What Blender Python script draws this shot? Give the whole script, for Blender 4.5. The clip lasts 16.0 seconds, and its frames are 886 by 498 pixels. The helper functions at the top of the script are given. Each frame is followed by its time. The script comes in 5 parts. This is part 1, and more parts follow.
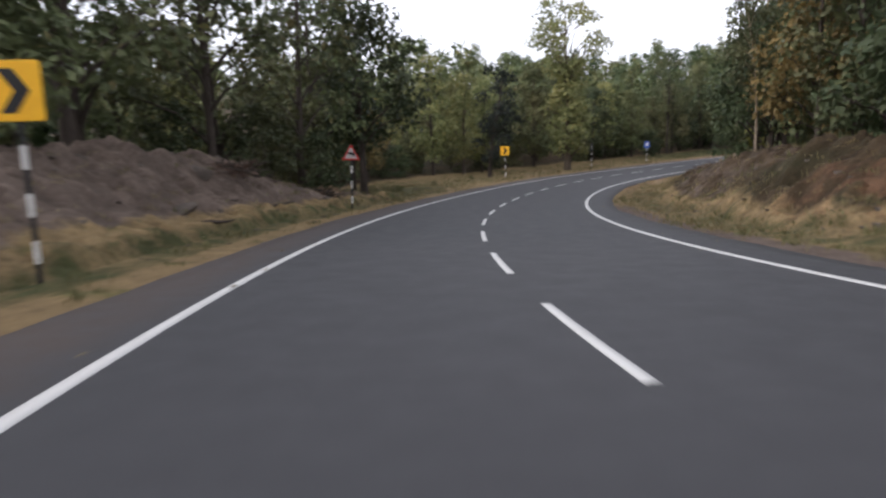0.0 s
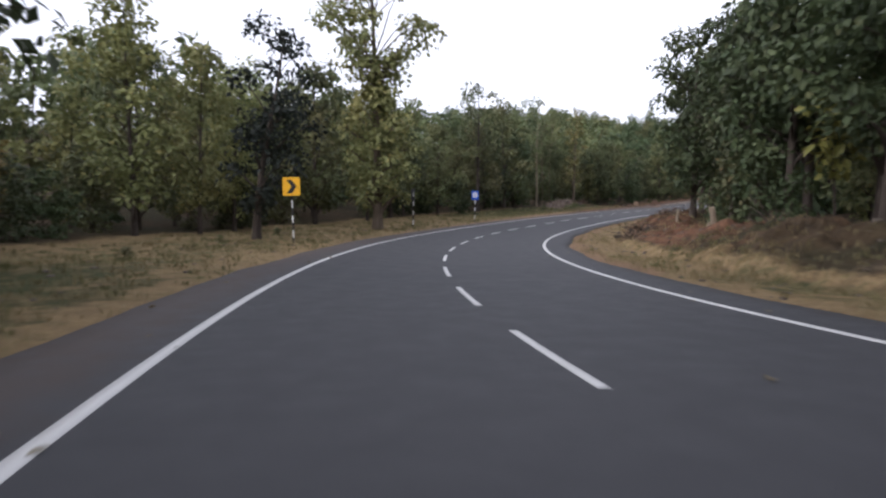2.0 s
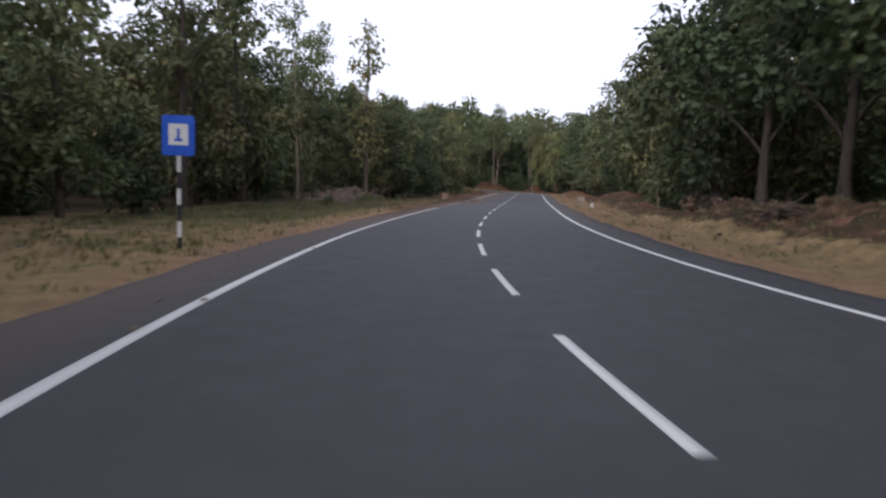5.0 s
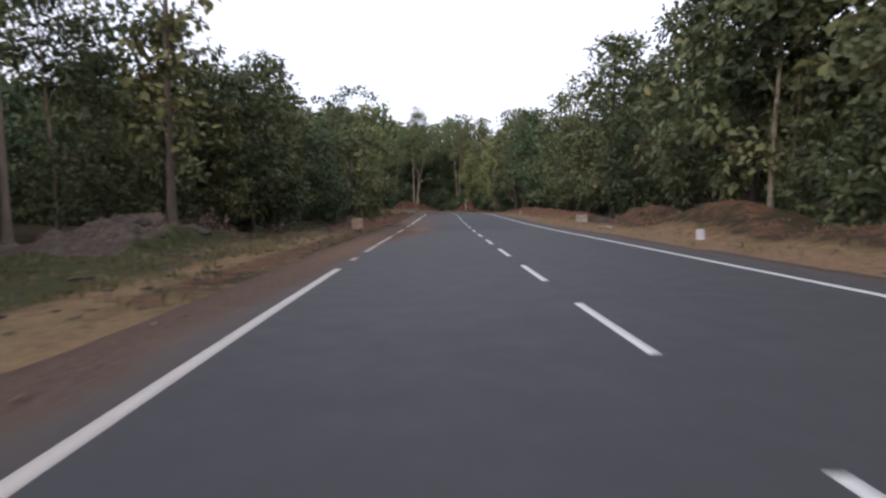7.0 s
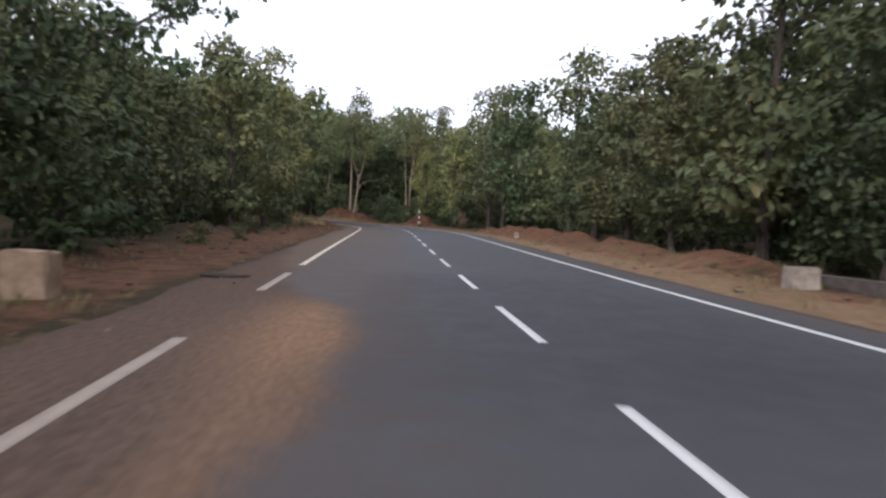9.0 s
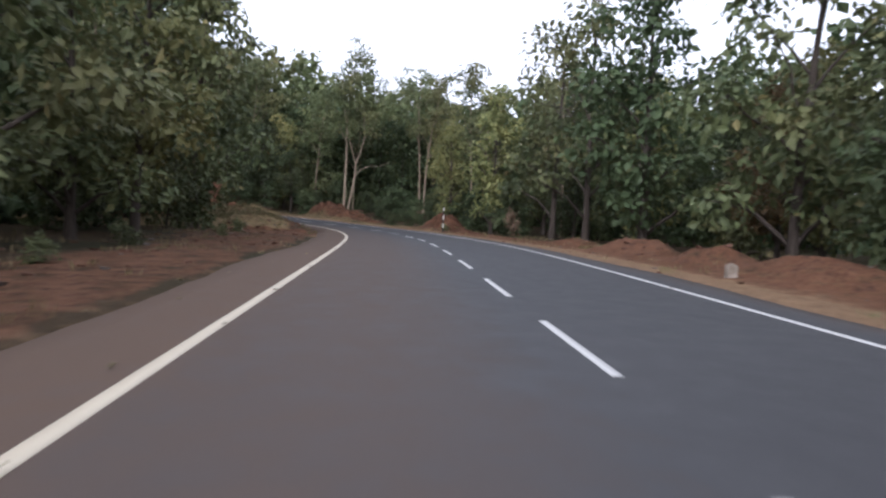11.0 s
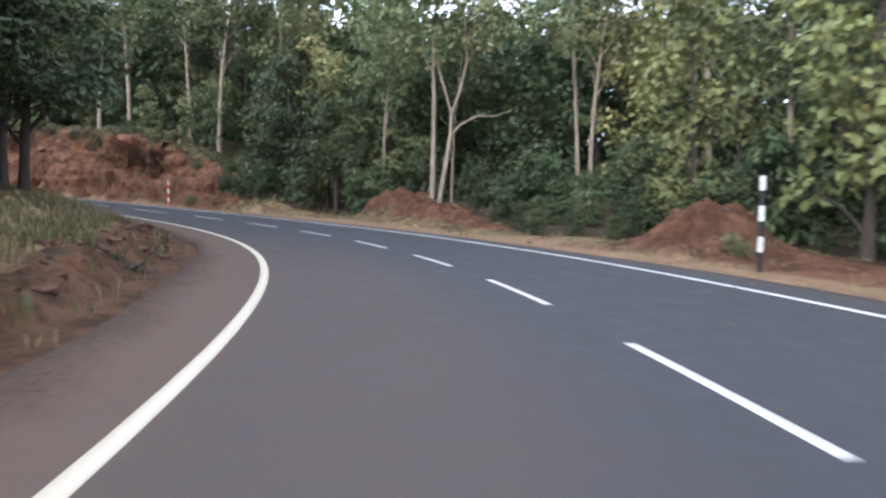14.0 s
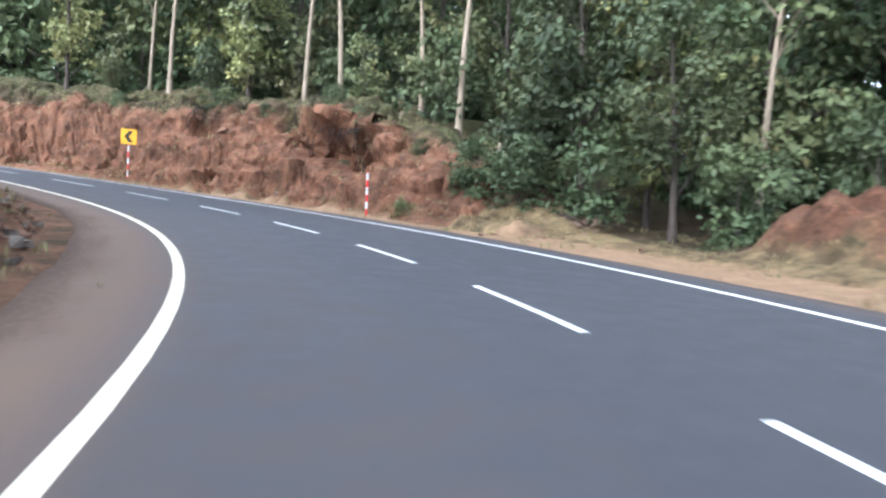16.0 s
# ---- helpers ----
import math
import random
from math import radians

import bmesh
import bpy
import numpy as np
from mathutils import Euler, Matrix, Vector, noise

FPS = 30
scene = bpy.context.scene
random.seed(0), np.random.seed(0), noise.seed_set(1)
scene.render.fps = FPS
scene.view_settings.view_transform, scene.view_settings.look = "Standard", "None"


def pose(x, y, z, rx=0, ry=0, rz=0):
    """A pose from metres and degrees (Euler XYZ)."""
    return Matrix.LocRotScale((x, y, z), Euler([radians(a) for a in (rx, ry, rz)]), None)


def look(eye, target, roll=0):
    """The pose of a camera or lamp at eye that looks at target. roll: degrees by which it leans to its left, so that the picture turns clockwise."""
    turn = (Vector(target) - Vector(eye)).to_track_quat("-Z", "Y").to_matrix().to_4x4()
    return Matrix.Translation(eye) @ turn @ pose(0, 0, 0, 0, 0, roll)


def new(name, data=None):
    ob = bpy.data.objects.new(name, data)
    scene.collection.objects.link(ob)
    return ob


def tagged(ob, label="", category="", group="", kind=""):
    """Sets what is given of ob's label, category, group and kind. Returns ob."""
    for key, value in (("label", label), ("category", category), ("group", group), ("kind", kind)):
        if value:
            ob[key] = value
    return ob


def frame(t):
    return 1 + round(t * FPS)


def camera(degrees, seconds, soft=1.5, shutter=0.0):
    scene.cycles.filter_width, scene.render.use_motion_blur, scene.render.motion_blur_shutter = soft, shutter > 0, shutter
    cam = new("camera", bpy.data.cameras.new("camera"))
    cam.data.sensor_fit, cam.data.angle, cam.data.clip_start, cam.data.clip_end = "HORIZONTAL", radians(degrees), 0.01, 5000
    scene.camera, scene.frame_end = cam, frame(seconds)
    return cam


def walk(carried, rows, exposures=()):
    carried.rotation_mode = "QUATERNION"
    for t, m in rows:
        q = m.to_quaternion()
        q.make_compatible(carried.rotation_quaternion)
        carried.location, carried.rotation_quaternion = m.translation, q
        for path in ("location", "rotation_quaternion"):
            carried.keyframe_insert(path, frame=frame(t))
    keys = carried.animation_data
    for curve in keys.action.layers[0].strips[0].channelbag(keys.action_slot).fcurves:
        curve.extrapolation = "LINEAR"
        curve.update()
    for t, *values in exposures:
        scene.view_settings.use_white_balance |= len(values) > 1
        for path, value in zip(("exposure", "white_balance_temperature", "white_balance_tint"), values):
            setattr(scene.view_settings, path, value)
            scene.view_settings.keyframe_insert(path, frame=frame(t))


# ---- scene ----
cam = camera(66.46, 16.0, soft=2.4, shutter=0.3)
walk(cam, [
    (0.0, pose(-0.661, -14.756, 2.557, 79.59, 1.09, 0.90)),
    (0.5, pose(-1.893, -6.315, 1.757, 81.14, 0.27, -7.18)),
    (1.0, pose(-2.266, 1.653, 1.148, 83.06, -1.16, -14.05)),
    (1.5, pose(-1.753, 9.325, 0.528, 84.61, -0.56, -18.53)),
    (2.0, pose(-0.680, 17.048, 0.020, 85.03, -0.82, -21.14)),
    (2.5, pose(0.890, 24.424, -0.326, 85.41, -1.08, -25.61)),
    (3.0, pose(3.072, 31.671, -0.701, 84.71, -1.03, -28.49)),
    (3.5, pose(5.818, 38.959, -0.981, 85.00, -1.38, -32.86)),
    (4.0, pose(9.194, 45.943, -1.219, 85.15, -3.01, -38.03)),
    (4.5, pose(13.167, 52.504, -1.377, 85.21, -2.50, -42.42)),
    (5.0, pose(17.632, 58.549, -1.474, 85.36, -1.31, -45.27)),
    (5.5, pose(22.520, 64.181, -1.505, 85.54, 0.13, -47.15)),
    (6.0, pose(27.774, 69.534, -1.470, 85.69, 1.33, -48.76)),
    (6.5, pose(33.363, 74.755, -1.392, 85.75, 1.83, -50.79)),
    (7.0, pose(39.239, 79.926, -1.315, 87.17, 1.00, -52.76)),
    (7.5, pose(45.139, 84.779, -1.144, 84.87, -0.34, -55.74)),
    (8.0, pose(51.284, 89.415, -1.068, 86.41, -1.34, -58.16)),
    (8.5, pose(57.409, 94.057, -0.957, 87.01, -1.18, -57.66)),
    (9.0, pose(63.520, 98.661, -0.856, 88.26, -2.20, -57.64)),
    (9.5, pose(69.474, 103.204, -0.753, 88.24, -2.30, -57.63)),
    (10.0, pose(75.156, 107.621, -0.632, 88.21, -2.53, -57.50)),
    (10.5, pose(80.676, 111.925, -0.494, 88.17, -2.82, -57.36)),
    (11.0, pose(86.141, 116.126, -0.353, 88.13, -3.05, -57.29)),
    (11.5, pose(91.658, 120.232, -0.215, 88.11, -3.15, -57.32)),
    (12.0, pose(97.264, 124.266, -0.111, 85.71, -1.89, -57.23)),
    (12.5, pose(102.783, 128.371, -0.031, 85.22, -0.87, -56.34)),
    (13.0, pose(107.914, 132.530, 0.075, 87.46, -0.53, -54.51)),
    (13.5, pose(112.666, 136.785, 0.091, 88.10, -0.02, -53.02)),
    (14.0, pose(117.016, 141.124, 0.219, 87.30, -1.00, -47.87)),
    (14.5, pose(120.850, 145.529, 0.337, 87.31, -0.73, -42.20)),
    (15.0, pose(124.218, 150.303, 0.439, 87.59, -3.27, -38.15)),
    (15.5, pose(127.151, 155.237, 0.554, 87.32, -3.17, -31.30)),
    (16.0, pose(129.368, 160.251, 0.670, 87.51, -2.96, -26.25)),
], exposures=[(0, 0.8, 6050, 16), (0.5, 0.86, 5930, 16), (1, 0.74, 5900, 17), (2.5, 0.7, 5850, 18), (3, 0.67, 5840, 18), (3.5, 0.37, 5790, 18), (4, 0.17, 5780, 19),
             (6.5, 0.7, 5770, 18), (7, 0.43, 5850, 18), (7.5, 0.96, 5800, 19), (8, 0.7, 5830, 18), (8.5, 0.84, 5850, 18), (9, 0.68, 5880, 17), (11.5, 0.9, 5620, 17), (12, 1.58, 5660, 16), (13, 1.25, 5560, 15),
             (14, 1.74, 5360, 13), (14.5, 2.06, 5320, 12), (15, 2.27, 5240, 11), (16, 2.72, 5270, 10)])

# ---------------------------------------------------------------- light
SUN_ELEVATION, SUN_AZIMUTH = radians(31), radians(258)
world = bpy.data.worlds.new("overcast_evening")
scene.world = world
world.use_nodes = True
wn = world.node_tree.nodes
sky = wn.new("ShaderNodeTexSky")
sky.sky_type, sky.sun_disc = "NISHITA", False
sky.sun_elevation, sky.sun_rotation = SUN_ELEVATION, SUN_AZIMUTH
sky.air_density, sky.dust_density, sky.ozone_density = 1.0, 4.0, 0.6
wn["Background"].inputs["Strength"].default_value = 0.15
veil = wn.new("ShaderNodeHueSaturation")
veil.inputs["Saturation"].default_value, veil.inputs["Value"].default_value = 0.14, 1.25
world.node_tree.links.new(sky.outputs["Color"], veil.inputs["Color"])
cloud = wn.new("ShaderNodeMix")
cloud.data_type = "RGBA"
cloud.inputs["Factor"].default_value = 0.5
cloud.inputs["B"].default_value = (7.1, 7.2, 7.3, 1)
world.node_tree.links.new(veil.outputs["Color"], cloud.inputs["A"])
world.node_tree.links.new(cloud.outputs["Result"], wn["Background"].inputs["Color"])
sun = new("sun", bpy.data.lights.new("sun", "SUN"))
sun.data.energy, sun.data.angle, sun.data.color = 0.55, radians(34), (1.0, 0.88, 0.72)
sun_from = Vector((math.sin(SUN_AZIMUTH) * math.cos(SUN_ELEVATION), math.cos(SUN_AZIMUTH) * math.cos(SUN_ELEVATION), math.sin(SUN_ELEVATION)))
sun.matrix_world = look(sun_from * 200, (0, 0, 0))

# ---------------------------------------------------------------- the line of the road
# Curvature every 8.8 m and grade every 22 m along the centre line, from station -33 m.
CURVE = [-0.0115, -0.01129, -0.01095, -0.01049, -0.00997, -0.00966, -0.0094, -0.00973, -0.01115, -0.01235, -0.01221, -0.01095,
         -0.00898, -0.00656, -0.00397, -0.00175, -0.00054, -0.00026, -0.00015, -0.00012, -0.00021, -0.00032, -0.00012, 0.00101,
         0.00391, 0.00886, 0.01475, 0.01976, 0.02333, 0.02556, 0.02669, 0.02713, 0.0273, 0.02738, 0.02741, 0.02742, 0.02742]
GRADE = [-0.0954, -0.0961, -0.0711, -0.0392, -0.0171, 0.0094, 0.0146, 0.0114, 0.02, 0.0198, 0.0093, 0.0218, 0.0535, 0.0864, 0.0879, 0.0864]
STEP = 1.1
S = -33 + STEP * np.arange(296)
_k = np.interp(S, -33 + 8.8 * np.arange(len(CURVE)), CURVE)
_g = np.interp(S, -33 + 22 * np.arange(len(GRADE)), GRADE)
HEAD = np.cumsum(_k) * STEP
HEAD -= np.interp(0, S, HEAD)
CX, CY, CZ = np.cumsum(-np.sin(HEAD)) * STEP, np.cumsum(np.cos(HEAD)) * STEP, np.cumsum(_g) * STEP
CX, CY, CZ = CX - np.interp(0, S, CX), CY - np.interp(0, S, CY), CZ - np.interp(0, S, CZ)
LEFT_LINE, RIGHT_LINE, DASH_PITCH, DASH_LENGTH = -3.76, 3.94, 5.396, 2.92


def on_road(s, lat, dz=0.0):
    """World places at stations s, lat metres right of the centre line, dz above the carriageway."""
    s = np.asarray(s, float)
    a = np.interp(s, S, HEAD)
    return np.stack([np.interp(s, S, CX) + lat * np.cos(a), np.interp(s, S, CY) + lat * np.sin(a), np.interp(s, S, CZ) + dz], -1)


def heading(s):
    return float(np.interp(s, S, HEAD))


def to_road(x, y):
    """Station and lateral place of world points, by the nearest part of the centre line."""
    x, y = np.asarray(x, float), np.asarray(y, float)
    s, lat = np.empty(x.shape), np.empty(x.shape)
    for n in range(0, len(x), 4000):
        i = ((x[n:n + 4000, None] - CX) ** 2 + (y[n:n + 4000, None] - CY) ** 2).argmin(1)
        dx, dy, a = x[n:n + 4000] - CX[i], y[n:n + 4000] - CY[i], HEAD[i]
        s[n:n + 4000] = S[i] - np.sin(a) * dx + np.cos(a) * dy
        lat[n:n + 4000] = np.cos(a) * dx + np.sin(a) * dy
    return s, lat


def smooth(a, b, v):
    u = np.clip((np.asarray(v, float) - a) / (b - a), 0, 1)
    return u * u * (3 - 2 * u)


def lumps(x, y, size, seed=0):
    """Value noise in two octaves, about -1 to 1."""
    r = np.random.RandomState(seed)
    out, x, y = 0.0, np.asarray(x, float), np.asarray(y, float)
    for k, weight in ((1.0, 1.0), (2.3, 0.5)):
        table, a = r.uniform(-1, 1, (64, 64)), r.uniform(0, 6.28)
        u, v = (x * np.cos(a) - y * np.sin(a)) * k / size * 1.6 + 17.3, (x * np.sin(a) + y * np.cos(a)) * k / size * 1.6 + 5.1
        i, j = np.floor(u).astype(int), np.floor(v).astype(int)
        fu, fv = u - i, v - j
        fu, fv = fu * fu * (3 - 2 * fu), fv * fv * (3 - 2 * fv)
        p, q = table[i % 64, j % 64] * (1 - fu) + table[(i + 1) % 64, j % 64] * fu, table[i % 64, (j + 1) % 64] * (1 - fu) + table[(i + 1) % 64, (j + 1) % 64] * fu
        out = out + weight * (p * (1 - fv) + q * fv)
    return out


# Heaps of earth beside the road: station, lateral, half length, half width, height.
HEAPS = [(119, 10.2, 6.0, 2.4, 1.15), (108, 9.6, 4.5, 1.6, 0.55), (130, 10.6, 5.0, 2.0, 0.95), (143, 9.0, 4.0, 1.5, 0.5),
         (152, 9.3, 5.0, 1.5, 0.55), (161, 9.2, 3.0, 1.5, 0.6), (168, 9.4, 3.2, 1.6, 0.75), (174, 9.6, 2.3, 1.4, 0.75),
         (181, 9.6, 2.9, 1.5, 0.68), (189, 9.8, 2.4, 1.4, 0.5), (208.0, 8.9, 1.8, 1.6, 1.35),
         (226.5, 10.7, 2.0, 1.6, 1.35), (223.6, 10.3, 2.6, 1.7, 1.1), (220.8, 9.9, 1.8, 1.3, 0.4), (116.3, -12.7, 3.0, 1.9, 0.85), (123, -12.4, 3.0, 1.6, 0.6),
         (141, -10.5, 7.0, 1.8, 0.35), (155, -11.0, 6.0, 2.0, 0.5)]


def rise(s, lat, x, y):
    """How far the ground stands over the road's own level."""
    u = np.abs(lat) - 5.15
    h = -0.07 + 0.05 * smooth(0, 0.5, u) + smooth(0.6, 5, u) * (0.10 * lumps(x, y, 7, 1) + 0.05 * lumps(x, y, 2.2, 2))
    left, right = lat < 0, lat > 0
    bank = 2.25 * smooth(6.6, 11.5, -lat) * (1 - smooth(6, 24, s)) * (1 + 0.14 * lumps(x, y, 5, 3) + 0.08 * lumps(x, y, 1.9, 4))
    h = h + np.where(left, bank, 0)
    tall = np.interp(s, [-20, 5, 16, 28, 48, 75, 92, 100], [1.9, 2.0, 1.9, 1.15, 0.7, 1.0, 0.7, 0.2])
    bank = tall * (1 - smooth(96, 108, s)) * smooth(7.0, 11.0, lat + 0.7 * lumps(x, y, 6, 5)) * (1 + 0.16 * lumps(x, y, 4.2, 6) + 0.09 * lumps(x, y, 1.6, 7))
    h = h + np.where(right, bank, 0)
    tall = np.interp(s, [230, 234, 237, 240, 244, 258, 290], [0, 0.5, 1.6, 3.3, 4.5, 4.8, 4.7])
    cut = tall * (0.7 * smooth(6.9, 9.6, lat + 0.6 * lumps(x, y, 5, 8) + 0.45 * lumps(x, y, 2.0, 9)) + 0.3 * smooth(8.6, 11.4, lat + 0.7 * lumps(x, y, 3.1, 19))) * (1 + 0.07 * lumps(x, y, 3, 10))
    h = h + np.where(right, cut, 0)
    h = h + np.where(right, 1.3 * smooth(10, 18, lat) * smooth(208, 222, s) * (1 - smooth(226, 236, s)), 0)
    h = h + np.where(right, 0.9 * smooth(10, 14, lat) * smooth(236, 246, s), 0)
    mound = 0.55 * smooth(191, 203, s) * (1 - smooth(246, 262, s)) * smooth(5.7, 8.8, -lat + 0.5 * lumps(x, y, 4, 11)) * (1 + 0.22 * lumps(x, y, 3.4, 12) + 0.12 * lumps(x, y, 1.3, 13))
    h = h + np.where(left, mound, 0)
    for a, b, la, lb, t in HEAPS:
        q = ((s - a) / la) ** 2 + ((lat - b) / lb) ** 2
        h = h + t * np.exp(-1.3 * q ** 1.2) * (1 + 0.16 * lumps(x, y, 1.5, 14))
    rough = smooth(0.25, 1.0, h)
    h = h + rough * (0.20 * np.abs(lumps(x, y, 1.4, 16)) + 0.13 * lumps(x, y, 0.95, 17) + 0.16 * lumps(x, y, 2.6, 18))
    far = smooth(16, 80, np.abs(lat))
    return h + far * (6.0 + 4 * lumps(x, y, 90, 15))


# Broken earth banks: side, stations, lateral reach, roughness, how deep the plain ground lies under them.
BANKS = {"left_bank": (-1, -9, 25, 6.6, 12.6, 0.34, 0.35), "right_bank": (1, -5, 99, 7.3, 12.4, 0.20, 0.35),
         "rubble_mound": (-1, 189, 257, 5.5, 10.8, 0.32, 0.35), "cut_bank": (1, 232, 283, 6.6, 12.4, 0.34, 2.4),
         "boulder_heap": (-1, 111, 121.5, 10.0, 15.4, 0.46, 0.3), "earth_heap": (1, 202.5, 213, 6.2, 12.4, 0.11, 0.3), "earth_heap_behind": (1, 218.6, 231.5, 7.4, 14.6, 0.12, 0.3)}


def cells(u, v, size, seed):
    """Broken lumps: a random value for the nearest of scattered centres, and how close it is (0 to 1)."""
    r = np.random.RandomState(seed)
    jit, val = r.uniform(0.1, 0.9, (64, 64, 2)), r.uniform(0, 1, (64, 64))
    u, v = np.asarray(u, float) / size + 31.7, np.asarray(v, float) / size + 11.3
    i, j = np.floor(u).astype(int), np.floor(v).astype(int)
    best, pick = np.full(u.shape, 9.0), np.zeros(u.shape)
    for a in (-1, 0, 1):
        for b in (-1, 0, 1):
            p, q = (i + a) % 64, (j + b) % 64
            d = np.hypot(i + a + jit[p, q, 0] - u, j + b + jit[p, q, 1] - v)
            near = d < best
            best, pick = np.where(near, d, best), np.where(near, val[p, q], pick)
    return pick, np.clip(1 - best, 0, 1)


def bank_edge(bank, s, lat, inset=0.0):
    """1 well inside a bank, 0 at its rim."""
    side, s0, s1, l0, l1, rough, deep = BANKS[bank]
    d = np.minimum(np.minimum(s - s0, s1 - s) / 2.0, np.minimum(side * lat - l0, l1 - side * lat))
    return smooth(inset, inset + 0.7, d)


def crag(bank, s, lat):
    """Height of the broken surface over the bank's plain form, and each lump's own tone."""
    rough = BANKS[bank][5]
    big, near = cells(s, lat * 1.2, 1.25, 51)
    tone, close = cells(s + 0.3 * big, lat * 1.1, 0.5, 52)
    small, tight = cells(s, lat, 0.24, 53)
    h = rough * (0.9 * big * near + 0.65 * tone * close ** 0.7 + 0.3 * small * tight)
    return h, 0.75 * (0.6 * tone + 0.4 * small - 0.5)


def ground_z(x, y):
    x, y = np.atleast_1d(np.asarray(x, float)), np.atleast_1d(np.asarray(y, float))
    s, lat = to_road(x, y)
    return np.interp(s, S, CZ) + rise(s, lat, x, y)


def stand(s, lat, sink=0.0):
    """A place on the ground at a station and lateral distance."""
    x, y, _ = on_road(s, lat)
    return Vector((x, y, float(ground_z(x, y)[0] + lift(s, lat)) - sink))


def lift(s, lat):
    """What the broken banks add to the ground's height."""
    s, lat = np.asarray(s, float), np.asarray(lat, float)
    return sum((crag(b, s, lat)[0] + 0.05) * bank_edge(b, s, lat) for b in BANKS if b != "cut_bank")

# ---------------------------------------------------------------- materials
def material(name, rough=0.9, spec=0.2):
    m = bpy.data.materials.new(name)
    m.use_nodes = True
    b = m.node_tree.nodes["Principled BSDF"]
    b.inputs["Roughness"].default_value = rough
    b.inputs["Specular IOR Level"].default_value = spec
    return m, m.node_tree.nodes, m.node_tree.links, b


def coords(nodes):
    return nodes.new("ShaderNodeNewGeometry").outputs["Position"]


def noise_tex(nodes, links, where, scale, detail=4.0, rough=0.6, distort=0.0):
    n = nodes.new("ShaderNodeTexNoise")
    n.inputs["Scale"].default_value, n.inputs["Detail"].default_value = scale, detail
    n.inputs["Roughness"].default_value, n.inputs["Distortion"].default_value = rough, distort
    links.new(where, n.inputs["Vector"])
    return n.outputs["Fac"]


def ramp(nodes, links, fac, stops):
    r = nodes.new("ShaderNodeValToRGB")
    e = r.color_ramp.elements
    while len(e) < len(stops):
        e.new(0.5)
    for q, (p, col) in zip(e, stops):
        q.position, q.color = p, (*col, 1) if len(col) == 3 else col
    links.new(fac, r.inputs["Fac"])
    return r.outputs["Color"]


def mix(nodes, links, fac, a, b, how="MIX"):
    m = nodes.new("ShaderNodeMix")
    m.data_type, m.blend_type = "RGBA", how
    for sock, v in ((m.inputs["Factor"], fac), (m.inputs["A"], a), (m.inputs["B"], b)):
        if hasattr(v, "is_linked"):
            links.new(v, sock)
        elif isinstance(v, (int, float)):
            sock.default_value = v
        else:
            sock.default_value = (*v, 1)
    return m.outputs["Result"]


def bump(nodes, links, b, height, strength, distance=0.02):
    n = nodes.new("ShaderNodeBump")
    n.inputs["Strength"].default_value, n.inputs["Distance"].default_value = strength, distance
    links.new(height, n.inputs["Height"])
    links.new(n.outputs["Normal"], b.inputs["Normal"])


def attr(nodes, name):
    a = nodes.new("ShaderNodeAttribute")
    a.attribute_name = name
    return a.outputs["Fac"]


def maths(nodes, links, op, a, b):
    m = nodes.new("ShaderNodeMath")
    m.operation = op
    m.use_clamp = False
    for sock, v in zip(m.inputs, (a, b)):
        if hasattr(v, "is_linked"):
            links.new(v, sock)
        else:
            sock.default_value = v
    return m.outputs[0]


